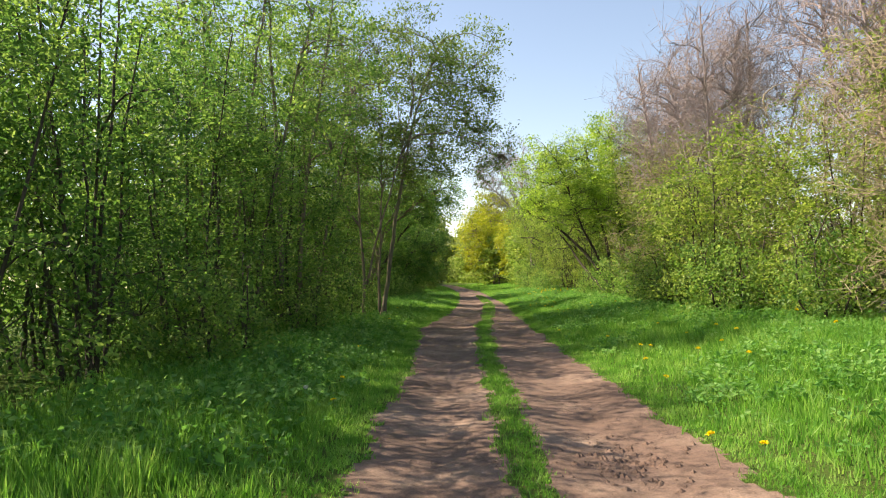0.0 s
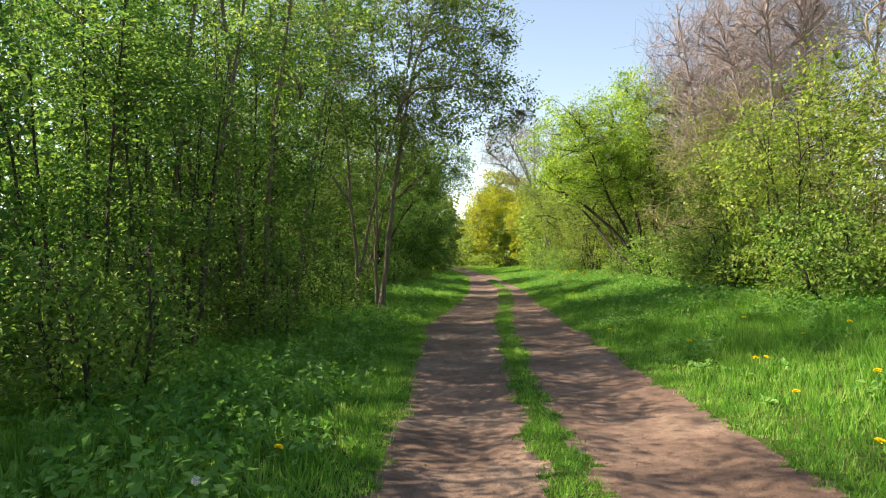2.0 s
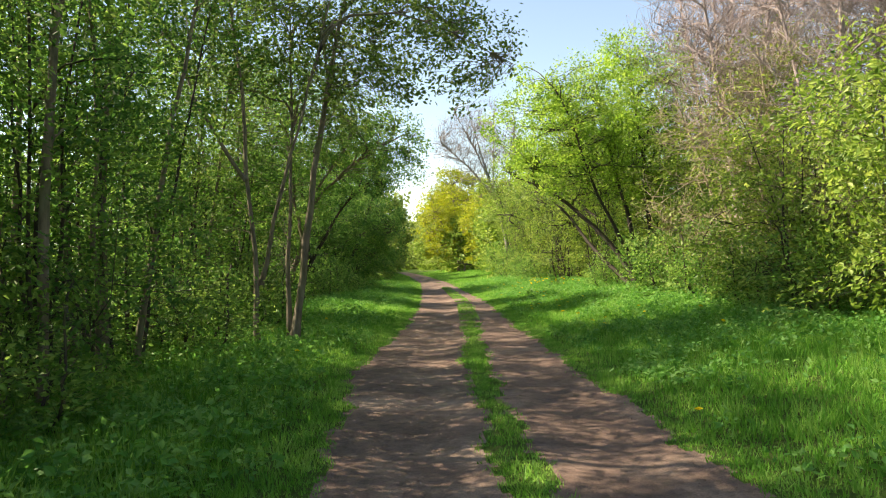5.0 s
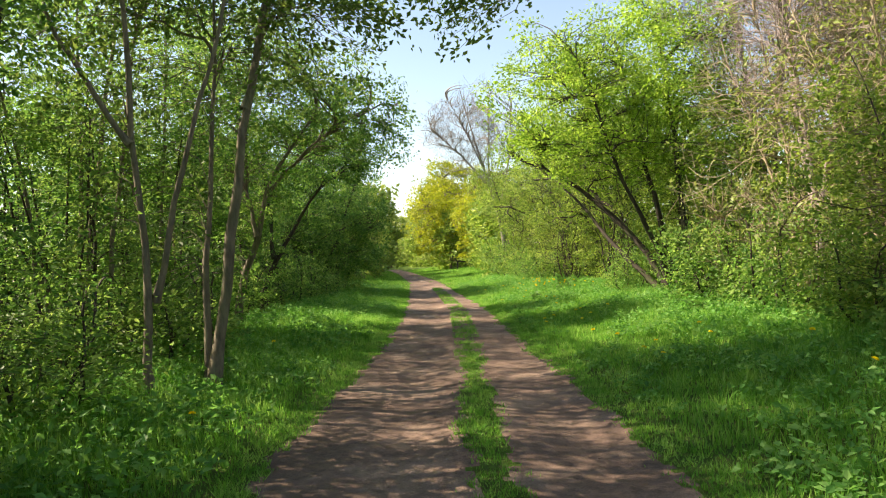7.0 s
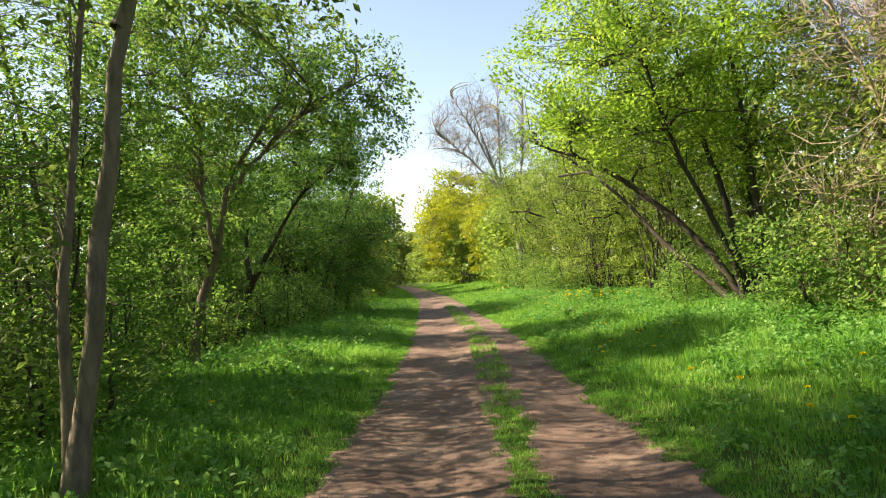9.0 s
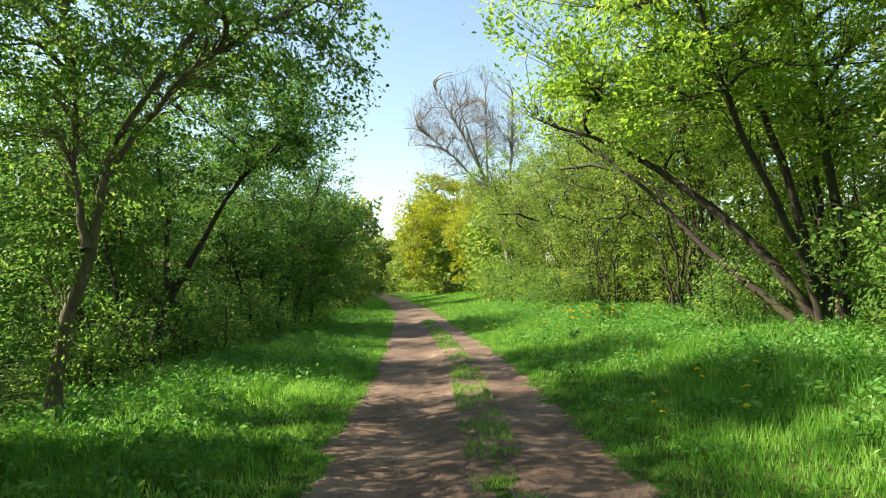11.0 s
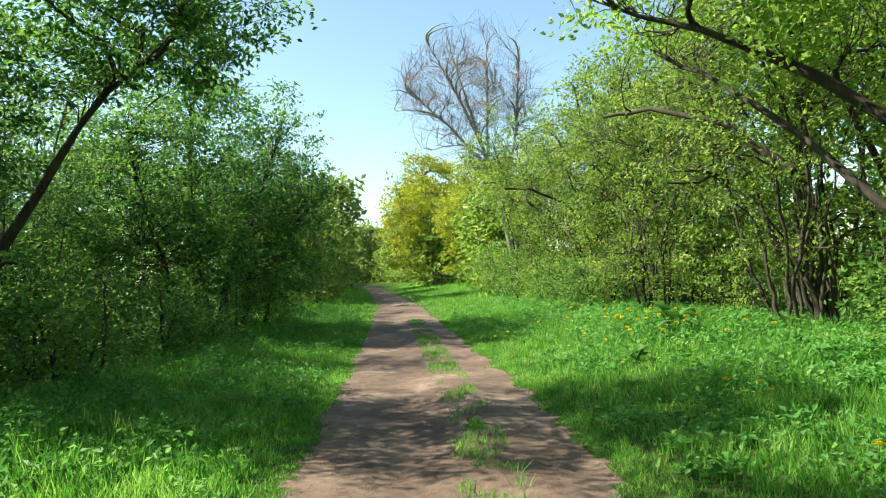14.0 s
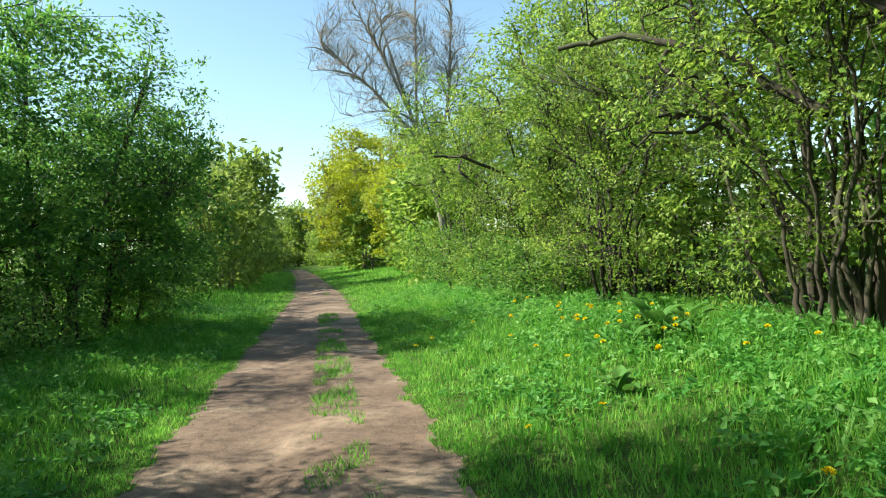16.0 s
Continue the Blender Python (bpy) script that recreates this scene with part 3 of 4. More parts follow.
# ---- the hedge on the sunlit side ----
def right_side():
    rng = np.random.default_rng(6)
    # broad bright hawthorn with arching dark limbs
    place(tree("hawthorn_tree", "broad bright-green hawthorn with dark arching multiple stems", "tree",
               [([(0, 0, 0), (-0.4, 0.4, 1.2), (-1.6, 1.4, 2.9), (-2.5, 2.2, 3.8), (-3.4, 2.6, 4.2)], 0.12, 0.02), ([(0.1, 0.2, 0), (0, 0.2, 1.5), (-0.5, 0.4, 3.6), (-0.9, 0.6, 6.4)], 0.13, 0.02),
                ([(0.3, 0, 0), (0.5, 0, 2), (0.5, 0.2, 4.5), (0.2, 0.2, 7.2)], 0.12, 0.02), ([(-0.1, -0.2, 0.2), (-0.6, -0.5, 1.6), (-1.6, -0.9, 3.4), (-2.2, -1.2, 5.2)], 0.10, 0.02),
                ([(0.3, 0.4, 0), (0.7, 1.0, 2.4), (0.8, 1.6, 5.2)], 0.10, 0.02), ([(-0.2, 0.3, 0.2), (-1.2, 1.4, 1.5), (-2.0, 2.6, 3.0), (-2.5, 3.4, 3.7)], 0.09, 0.02)],
               [(-0.4, 0.2, 6.0, 2.7, 3.0, 1.9, 1), (-2.3, -0.2, 4.7, 1.7, 2.4, 1.3, 1.1), (-1.4, -0.6, 6.0, 1.7, 2.0, 1.4, 1), (0.9, 0.8, 4.6, 1.8, 2.2, 1.8, 0.7), (-1.3, 1.4, 4.2, 1.8, 1.6, 1.2, 0.7), (0.3, -1.4, 4.4, 1.7, 1.3, 1.6, 0.7), (-3.1, 0.8, 5.6, 1.5, 2.0, 1.5, 0.9), (-2.6, 2.8, 4.7, 1.5, 1.3, 0.9, 0.8), (0.2, 0, 7.4, 1.5, 1.6, 1.0, 0.8)],
               B_DARK, L_HAW, 31, n_limb=40, n_twig=1300, per=54, size=0.077, spray=0.6, spread=0.14, wig=0.05, limb_r=0.035, twig_r=0.008), 7.6, 32.0)
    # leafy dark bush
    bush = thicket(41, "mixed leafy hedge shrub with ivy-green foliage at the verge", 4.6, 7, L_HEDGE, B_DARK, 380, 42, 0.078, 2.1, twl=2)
    place(bush, 7.2, 18.6)
    for x, y, s in ((7.6, 22.6, 0.9), (8.8, 20.4, 1.05), (9.7, 25.8, 0.9), (8.4, 14.6, 0.95), (9.9, 35.4, 0.8), (9.8, 29.0, 1.1), (8.4, 46.5, 0.9), (7.9, 50.5, 1.0), (9.2, 42.6, 0.9), (9.4, 33.5, 1.0)):
        again(bush, x, y, rng.uniform(0, 360), s, s * rng.uniform(0.85, 1.1))
    # pale brambly thorn with few leaves
    thorn = tree("thorn_bush", "tangled pale-brown twiggy thorn bush with few young leaves", "shrub",
                 [([(0.3 * math.cos(a), 0.3 * math.sin(a), 0), (0.6 * math.cos(a), 0.6 * math.sin(a), 2), (1.3 * math.cos(a), 1.3 * math.sin(a), 4.6)], 0.04, 0.01) for a in (0.2, 1.2, 2.1, 3.2, 4.1, 5.3)],
                 [(0, 0, 3.2, 2.0, 2.0, 1.9, 1), (0, 0, 1.3, 2.0, 2.0, 1.1, 0.8), (-0.6, 0.3, 4.6, 1.3, 1.3, 0.9, 0.6)],
                 B_PALE, L_OLIVE, 42, n_limb=34, n_twig=560, per=16, size=0.07, spray=0.55, limb_r=0.02, twig_r=0.009, twiglets=4, group="thorn bushes", shell=0.8)
    place(thorn, 8.3, 11.0)
    for x, y, s in ((8.6, 7.6, 1.0), (8.9, 4.6, 1.05), (9.6, 13.4, 1.15), (9.2, 17.2, 1.1), (8.6, 24.4, 1.15), (9.0, 27.6, 1.25), (8.6, 1.5, 1.0)):
        again(thorn, x, y, rng.uniform(0, 360), s)
    # bare purplish trees behind
    bare_tree = tree("bare_tree", "leafless greyish-purple tree standing behind the hedge", "tree",
                     [([(0, 0, 0), (0.1, 0, 3), (0.5, 0.2, 6), (0.9, 0.4, 10)], 0.12, 0.02), ([(0, 0, 2.2), (-0.6, 0.3, 5), (-1.2, 0.2, 9)], 0.08, 0.015), ([(0, 0, 1.6), (0.3, -0.8, 4.5), (0.4, -1.6, 8.4)], 0.08, 0.015)],
                     [(0, 0, 7.6, 2.4, 2.4, 2.6, 1), (0, 0, 5.0, 2.0, 2.0, 1.5, 0.5)], B_RED, L_BUD, 43, n_limb=40, n_twig=440, per=6, size=0.05, spray=0.8, spread=0.2, limb_r=0.024, twig_r=0.011, twiglets=5, rise=6.0, group="bare trees behind the hedge", shell=1.3)
    place(bare_tree, 10.6, 17.5)
    for x, y, s in ((11.2, 11.5, 1.0), (10.2, 23.0, 1.0), (8.3, 26.4, 0.9), (8.8, 22.8, 0.95), (9.6, 30.5, 1.0), (9.2, 14.2, 0.85), (12.4, 14.5, 1.15), (11.4, 28.5, 1.05), (11.0, 6.0, 0.95)):
        again(bare_tree, x, y, rng.uniform(0, 360), s)
    # spindly wood beyond the big hawthorn
    spindle = tree("spindly_tree", "spindly leaning tree with dark stems and thin young leaves", "tree",
                   [([(0, 0, 0), (-0.2, 0, 1.5), (-0.9, 0.2, 3.5), (-1.5, 0.3, 5.6)], 0.085, 0.02), ([(0.2, 0.1, 0), (0.4, 0.3, 2), (0.3, 0.7, 6)], 0.075, 0.015), ([(-0.1, 0.3, 0), (-0.5, 0.7, 1.6), (-0.6, 1.3, 4.4)], 0.05, 0.015), ([(0.2, -0.2, 0), (0.1, -0.7, 2), (-0.4, -1.2, 5)], 0.05, 0.012)],
                   [(-0.5, 0.2, 4.6, 1.9, 2.0, 1.9, 1), (-0.3, 0.1, 1.2, 1.6, 1.7, 0.9, 0.2)], B_DARK, L_HEDGE, 44, n_limb=24, n_twig=270, per=50, size=0.075, spray=0.5, limb_r=0.018, twig_r=0.006, twiglets=2, group="spindly trees", shell=0.8)
    place(spindle, 8.7, 39.2)
    for x, y, s in ((8.9, 45.0, 1.05), (9.9, 37.4, 1.15), (8.4, 47.0, 1.1), (9.8, 45.5, 1.2), (7.4, 53.0, 1.1), (10.5, 41.0, 1.25), (7.5, 56.5, 1.1)):
        again(spindle, x, y, rng.uniform(-60, 60), s)
    # tall bare ash
    place(tree("ash_tree", "tall bare ash with upswept grey branches above the hedge", "tree",
               [([(0, 0, 0), (-0.3, 0, 3), (-0.8, 0, 6), (-1.6, 0, 9), (-2.4, 0.2, 13)], 0.2, 0.02), ([(-0.8, 0, 6), (-2.4, 0.2, 8.4), (-4.2, 0.3, 10.4)], 0.09, 0.015), ([(-0.5, 0, 4.5), (0.4, 0.3, 8), (0.8, 0.3, 12.5)], 0.1, 0.015), ([(-0.9, 0, 6.5), (-2.2, -0.4, 10), (-3.4, -0.4, 12.6)], 0.07, 0.012), ([(-1.0, 0, 7), (-0.8, 0.5, 10), (-0.6, 0.8, 14)], 0.07, 0.012)],
               [(-1.4, 0, 11.2, 2.6, 2.4, 2.6, 1), (-3.8, 0, 10.0, 1.8, 1.8, 1.7, 0.8), (0.4, 0.2, 10.0, 1.6, 1.8, 2.2, 0.7), (-1.6, 0, 8.6, 2.8, 2.0, 2.2, 0.9), (-3.2, 0, 11.4, 1.6, 1.6, 1.4, 0.6)],
               B_ASH, L_BUD, 45, n_limb=80, n_twig=560, per=2, size=0.06, spray=0.9, spread=0.2, limb_r=0.045, twig_r=0.012, twiglets=6, wig=0.02, rise=6.0, shell=1.5), 7.4, 57.5, 0, 1.0, 0.88)
    yellow = tree("maple_tree", "rounded tree in fresh yellow-green young leaf", "tree",
                  [([(0, 0, 0), (0, 0, 3), (-0.4, 0, 8.5)], 0.2, 0.03), ([(0, 0, 2), (-1.6, -0.5, 5), (-2.4, -0.8, 7.4)], 0.1, 0.02), ([(0, 0, 2.2), (1.2, 0.8, 5), (1.6, 1.2, 8)], 0.1, 0.02)],
                  [(0, 0, 6.6, 3.2, 3.4, 3.0, 1), (-1.7, -0.8, 4.6, 2.2, 2.4, 2.4, 0.9), (-1.2, 0, 2.6, 2.2, 2.4, 1.6, 0.6)], B_GREY, L_YEL, 46, n_limb=30, n_twig=600, per=32, size=0.18, spray=0.7, spread=0.2, limb_r=0.04, twig_r=0.012, group="yellow-green maples")
    place(yellow, 6.4, 90.0, 0, 1.2)
    again(yellow, 9.0, 72.0, 130, 0.85), again(yellow, 6.8, 98.0, 200, 1.1), again(yellow, 8.6, 80.0, 60, 0.8)


right_side()


# ---- far hedges ----
def far_hedges():
    rng = np.random.default_rng(8)
    a = thicket(51, "bushy mixed-green hedgerow tree far along the track", 6.2, 5, L_HEDGE, B_GREY, 170, 20, 0.32, 2.4, False, 0.28)
    b = thicket(52, "brownish half-leafed hedgerow tree far along the track", 6.6, 5, L_OLIVE, B_GREY, 170, 19, 0.30, 2.3, False, 0.28)
    place(a, 8.0, 60.5), place(b, -3.6, 66.0)
    for i in range(30):
        y = 69 + i * 4.2 + rng.uniform(-1, 1)
        x = float(bend(y)) - (4.8 if y > 58 else 5.4) + rng.uniform(-0.6, 0.5)
        again(b if rng.random() < 0.7 else a, x, y, rng.uniform(0, 360), rng.uniform(0.9, 1.2))
    for i in range(32):
        y = 63 + i * 4.2 + rng.uniform(-1, 1)
        x = float(bend(y)) + (7.6 if 67 < y < 86 else 5.6) + rng.uniform(-0.5, 0.8)
        again(a if rng.random() < 0.75 else b, x, y, rng.uniform(0, 360), rng.uniform(0.85, 1.15))
    for i in range(9):
        y = 104 + i * 8.5 + rng.uniform(-2, 2)
        again(b, float(bend(y)) + 7.4 + rng.uniform(-0.8, 0.8), y, rng.uniform(0, 360), 1.25, rng.uniform(1.5, 1.9))
        y = 82 + i * 10.5 + rng.uniform(-2, 2)
        again(b, float(bend(y)) - 7.2 + rng.uniform(-0.8, 0.8), y, rng.uniform(0, 360), 1.25, rng.uniform(1.3, 1.7))
    for i in range(9):
        again(b if i % 3 else a, -16 + i * 2.9 + rng.uniform(-1, 1), 178 + rng.uniform(-5, 5) + 0.6 * abs(i - 4), rng.uniform(0, 360), rng.uniform(1.5, 1.8), rng.uniform(1.8, 2.2))
    for i in range(16):
        x = -34 + i * 4.4
        again(b, x + rng.uniform(-1, 1), 205 + rng.uniform(-4, 4), rng.uniform(0, 360), rng.uniform(1.5, 1.9))


far_hedges()


def hedge_feet():
    rng = np.random.default_rng(81)
    low = thicket(82, "low leafy undergrowth shrub at the hedge foot", 1.7, 5, L_MIX, B_DARK, 110, 42, 0.075, 1.0, False)
    place(low, 7.9, 30.4)
    for x, y, s in ((7.0, 33.4, 0.8), (7.3, 28.4, 1.0), (7.1, 25.6, 1.0), (7.0, 23.2, 0.9), (6.9, 20.8, 1.0), (6.7, 16.4, 1.0), (7.3, 13.6, 0.9), (8.0, 34.8, 1.0), (7.2, 45.6, 1.0), (6.9, 49.0, 1.0), (6.8, 52.5, 1.1), (6.7, 56.0, 1.1),
                    (-3.2, 20.9, 0.9), (-3.1, 24.9, 1.0), (-3.9, 27.6, 1.0), (-3.9, 33.2, 0.9), (-3.4, 38.0, 1.0), (-3.2, 41.2, 1.0), (-2.6, 44.0, 0.9), (-2.4, 48.6, 1.1), (-3.0, 52.4, 1.1), (-3.4, 10.6, 0.8), (-3.3, 15.8, 0.8), (-3.2, 55.8, 1.2)):
        again(low, x, y, rng.uniform(0, 360), s, s * rng.uniform(0.8, 1.2))
    rear = thicket(83, "bushy green hedge tree behind the thicket", 6.4, 4, L_MIX, B_GREY, 150, 20, 0.24, 2.6, False, 0.26)
    place(rear, -11.5, 4.0)
    for i in range(13):
        again(rear, -11.5 + rng.uniform(-1, 1), 8.4 + 4.3 * i, rng.uniform(0, 360), rng.uniform(0.9, 1.15))
    for i in range(8):
        again(rear, 13.0 + rng.uniform(-0.8, 0.8), 31 + 4.4 * i, rng.uniform(0, 360), rng.uniform(0.85, 1.05))


hedge_feet()


# ---- grass, weeds ----
def blades(rng, x, y, h, w, lean=0.35):
    n = len(x)
    z = ground_z(x, y) - 0.01
    a = rng.uniform(0, 2 * np.pi, n)
    b = rng.uniform(0, 2 * np.pi, n)
    foot = np.stack([x, y, z], 1)
    side = np.stack([np.cos(a), np.sin(a), np.zeros(n)], 1) * (w / 2)[:, None]
    off = np.stack([np.cos(b), np.sin(b), np.zeros(n)], 1) * (h * lean * rng.uniform(0.2, 1.6, n))[:, None]
    tip = foot + off + np.stack([np.zeros(n), np.zeros(n), h], 1)
    v = np.stack([foot - side, foot + side, tip], 1).reshape(-1, 3)
    return v, np.arange(3 * n).reshape(-1, 3)


def grass_height(x, y, rng):
    c = x - bend(y)
    edge = np.clip(-bare(x, y), 0, 3)
    h = 0.05 + 0.10 * step(edge, 0.0, 0.8) + 0.17 * step(-c, 2.0, 3.6) + 0.14 * step(c, 3.6, 6.0)
    h = h * (0.7 + 0.35 * lump(x, y, 1.6, 9) + 0.35 * lump(x, y, 6.0, 4)) 
    return np.clip(h, 0.03, 0.6) * rng.uniform(0.5, 1.4, len(x))


def grass():
    rng = np.random.default_rng(9)
    for nm, n, x0, x1, y0, y1, w in (("grass", 300000, -4.2, 9.0, 2.5, 30, 0.015), ("grass", 160000, -3.8, 9.0, 30, 50, 0.016), ("grass", 90000, -5, 8.5, 50, 110, 0.03)):
        x, y = rng.uniform(x0, x1, n), y0 + (y1 - y0) * rng.uniform(0, 1, n) ** (1.0 if y0 < 50 else 1.4)
        e = bare(x, y)
        c = x - bend(y)
        thin = 0.6 + 0.4 * step(np.abs(c), 0.6, 1.7)
        k = (e < -0.01 + 0.05 * rng.normal(size=n)) & (rng.uniform(0, 1, n) < thin)
        x, y = x[k], y[k]
        h = grass_height(x, y, rng)
        v, t = blades(rng, x, y, h, w * rng.uniform(0.7, 1.5, len(x)))
        tagged(new(nm, mesh_np(nm, v, t, M_GRASS)), "lush green spring grass on the verges", "grass", kind="stuff")


def tussocks():
    """Tall arching tufts in drifts on both verges."""
    rng = np.random.default_rng(29)
    n = 9000
    y = rng.uniform(3, 52, n)
    x = np.where(rng.uniform(0, 1, n) < 0.4, np.interp(y, EDGE_Y, EDGE_LEFT) - 0.35 - np.abs(rng.normal(size=n)) * 1.3, np.interp(y, EDGE_Y, EDGE_RIGHT) + 0.5 + rng.uniform(0, 1, n) ** 0.7 * 4.4)
    k = (lump(x, y, 0.8, 12) + 0.5 * lump(x, y, 2.4, 13) > -0.05) & (bare(x, y) < -0.2)
    x, y = x[k], y[k]
    tall = (0.14 + 0.16 * step(np.abs(x - bend(y)), 2.0, 4.5)) * rng.uniform(0.6, 1.4, len(x))
    src = np.repeat(np.arange(len(x)), 16)
    bx, by = x[src] + rng.normal(size=len(src)) * 0.05, y[src] + rng.normal(size=len(src)) * 0.05
    v, t = blades(rng, bx, by, tall[src] * rng.uniform(0.5, 1.15, len(src)), 0.016 * rng.uniform(0.7, 1.4, len(src)), 0.6)
    tagged(new("grass", mesh_np("grass", v, t, M_GRASS)), "taller arching grass tussocks on the verges", "grass", kind="stuff")


tussocks()


def edge_tufts():
    """Short tufts along the worn edges and on the middle strip."""
    rng = np.random.default_rng(19)
    n = 420000
    x, y = rng.uniform(-1.5, 3.8, n), 3 + 47 * rng.uniform(0, 1, n) ** 1.1
    e = bare(x, y)
    k = (e > -0.30) & (e < 0.035 + 0.05 * lump(x, y, 7.0, 2)) & (lump(x, y, 5.0, 3) > -0.35)
    k |= (y > 25) & (np.abs(x - np.interp(y, EDGE_Y, EDGE_STRIP)) < 0.25) & (lump(x, y, 2.6, 1) > -0.15) & (rng.uniform(0, 1, n) < 0.6)
    x, y, e = x[k], y[k], e[k]
    h = (0.03 + 0.12 * np.clip(-e + 0.02, 0, 0.3) + 0.035 * (e > 0.05)) * (1 + 0.6 * lump(x, y, 5.0, 3)) * rng.uniform(0.5, 1.6, len(x))
    v, t = blades(rng, x, y, h, 0.011 * rng.uniform(0.6, 1.5, len(x)), 0.7)
    tagged(new("grass", mesh_np("grass", v, t, M_GRASS)), "short worn grass tufts along the track edges", "grass", kind="stuff")


edge_tufts()


def weeds():
    rng = np.random.default_rng(10)
    n = 6400
    y = rng.uniform(5, 56, n)
    side = rng.uniform(0, 1, n) < 0.5
    x = np.where(side, -2.7 + 0.9 * rng.normal(size=n), 6.8 + 0.7 * rng.normal(size=n))
    k = (x < np.interp(y, EDGE_Y, EDGE_LEFT) - 0.5) | (x > 4.0)
    x, y = x[k], y[k]
    h = rng.uniform(0.12, 0.5, len(x)) * (0.7 + 0.4 * lump(x, y, 0.9, 3))
    per = 18
    src = np.repeat(np.arange(len(x)), per)
    u = rng.uniform(0.15, 1, len(src))
    p = np.stack([x[src] + rng.normal(size=len(src)) * 0.11, y[src] + rng.normal(size=len(src)) * 0.11, np.zeros(len(src))], 1)
    p[:, 2] = ground_z(p[:, 0], p[:, 1]) + h[src] * u
    v, t = leaves(p, rng, 0.085, 0.6, 1.6)
    tagged(new("weeds", mesh_np("weeds", v, t, M_WEED)), "leafy nettles, docks and cow parsley below the hedges", "weeds", kind="stuff")


def verge_herbs():
    """Low broad-leaved herbs in drifts among the grass."""
    rng = np.random.default_rng(30)
    n = 6500
    y = rng.uniform(5, 54, n)
    x = np.where(rng.uniform(0, 1, n) < 0.35, np.interp(y, EDGE_Y, EDGE_LEFT) - 0.4 - rng.uniform(0, 2.6, n), np.interp(y, EDGE_Y, EDGE_RIGHT) + 0.4 + rng.uniform(0, 4.2, n))
    k = (lump(x, y, 1.1, 21) + 0.6 * lump(x, y, 3.0, 22) > 0.1) & (bare(x, y) < -0.25)
    x, y = x[k], y[k]
    h = (0.10 + 0.12 * step(np.abs(x - bend(y)), 2.0, 4.0)) * rng.uniform(0.6, 1.5, len(x))
    src = np.repeat(np.arange(len(x)), 14)
    p = np.stack([x[src] + rng.normal(size=len(src)) * 0.08, y[src] + rng.normal(size=len(src)) * 0.08, np.zeros(len(src))], 1)
    p[:, 2] = ground_z(p[:, 0], p[:, 1]) + h[src] * rng.uniform(0.5, 1.15, len(src))
    v, t = leaves(p, rng, 0.07, 0.65, 1.8)
    tagged(new("herbs", mesh_np("herbs", v, t, M_WEED)), "low broad-leaved green herbs in drifts among grass", "weeds", kind="stuff")


grass()
weeds()
verge_herbs()


# ---- small things beside the track ----
def thorn_thicket():
    """Old dark multi-stemmed thorn with a broken pale limb."""
    rng = np.random.default_rng(62)
    stems = []
    for k in range(13):
        way, foot, top = rng.uniform(0, 6.28), rng.uniform(0.05, 0.45), rng.uniform(2.2, 4.8)
        out = rng.uniform(0.3, 1.5)
        c, d = math.cos(way), math.sin(way)
        stems.append(([(foot * c, foot * d, 0), (foot * c * 1.4 + rng.normal() * 0.12, foot * d * 1.4 + rng.normal() * 0.12, top * 0.3),
                       (out * 0.5 * c + rng.normal() * 0.22, out * 0.5 * d + rng.normal() * 0.22, top * 0.62), (out * c + rng.normal() * 0.3, out * d + rng.normal() * 0.3, top)], rng.uniform(0.03, 0.075), 0.012))
    old = place(tree("thorn_tree", "old thorn tree with clustered black stems and a broken limb", "tree",
               stems
               + [([(0.1, 0.2, 2.6), (-0.6, 0.9, 3.7), (-1.4, 1.7, 4.1), (-2.1, 2.4, 4.05)], 0.07, 0.035)],
               [(0, 0, 4.8, 2.2, 2.2, 1.3, 1), (-0.6, 0.4, 3.0, 1.7, 1.8, 0.9, 0.9), (0.6, 0.4, 1.5, 1.3, 1.5, 0.9, 0.45)],
               B_DARK, L_HEDGE, 61, n_limb=34, n_twig=430, per=46, size=0.068, spray=0.55, spread=0.13, wig=0.08, limb_r=0.03, twig_r=0.008, twiglets=4, group="old thorn trees"), 7.9, 37.5)
    again(old, 7.6, 42.8, 165, 0.85)
    again(old, 8.2, 48.6, 60, 0.9)


thorn_thicket()


def barrier():
    """A leaning remnant of a post-and-rail barrier."""
    wood = bark_mat("weathered dark wood", (0.03, 0.028, 0.02), (0.09, 0.08, 0.06), 18, 0.3)
    x, y = 6.5, 84.0
    z = float(ground_z(x, y))
    root = tagged(new("wooden_barrier"), "old dark wooden post with a sloping rail in grass", "barrier")
    root.location = (x, y, z)
    for nm, size, m in (("post", (0.13, 0.13, 1.05), pose(0, 0, 0.45, 0, 2, 0)), ("rail", (1.9, 0.07, 0.14), pose(0.8, -0.11, 0.80, 0, 9, 0))):
        bm = bmesh.new()
        bmesh.ops.create_cube(bm, size=1.0, matrix=m @ Matrix.Diagonal((*size, 1)))
        bmesh.ops.bevel(bm, geom=bm.edges[:], offset=0.012, segments=2, affect="EDGES")
        me = bpy.data.meshes.new(nm)
        bm.to_mesh(me)
        bm.free()
        me.materials.append(wood)
        new(nm, me).parent = root


barrier()


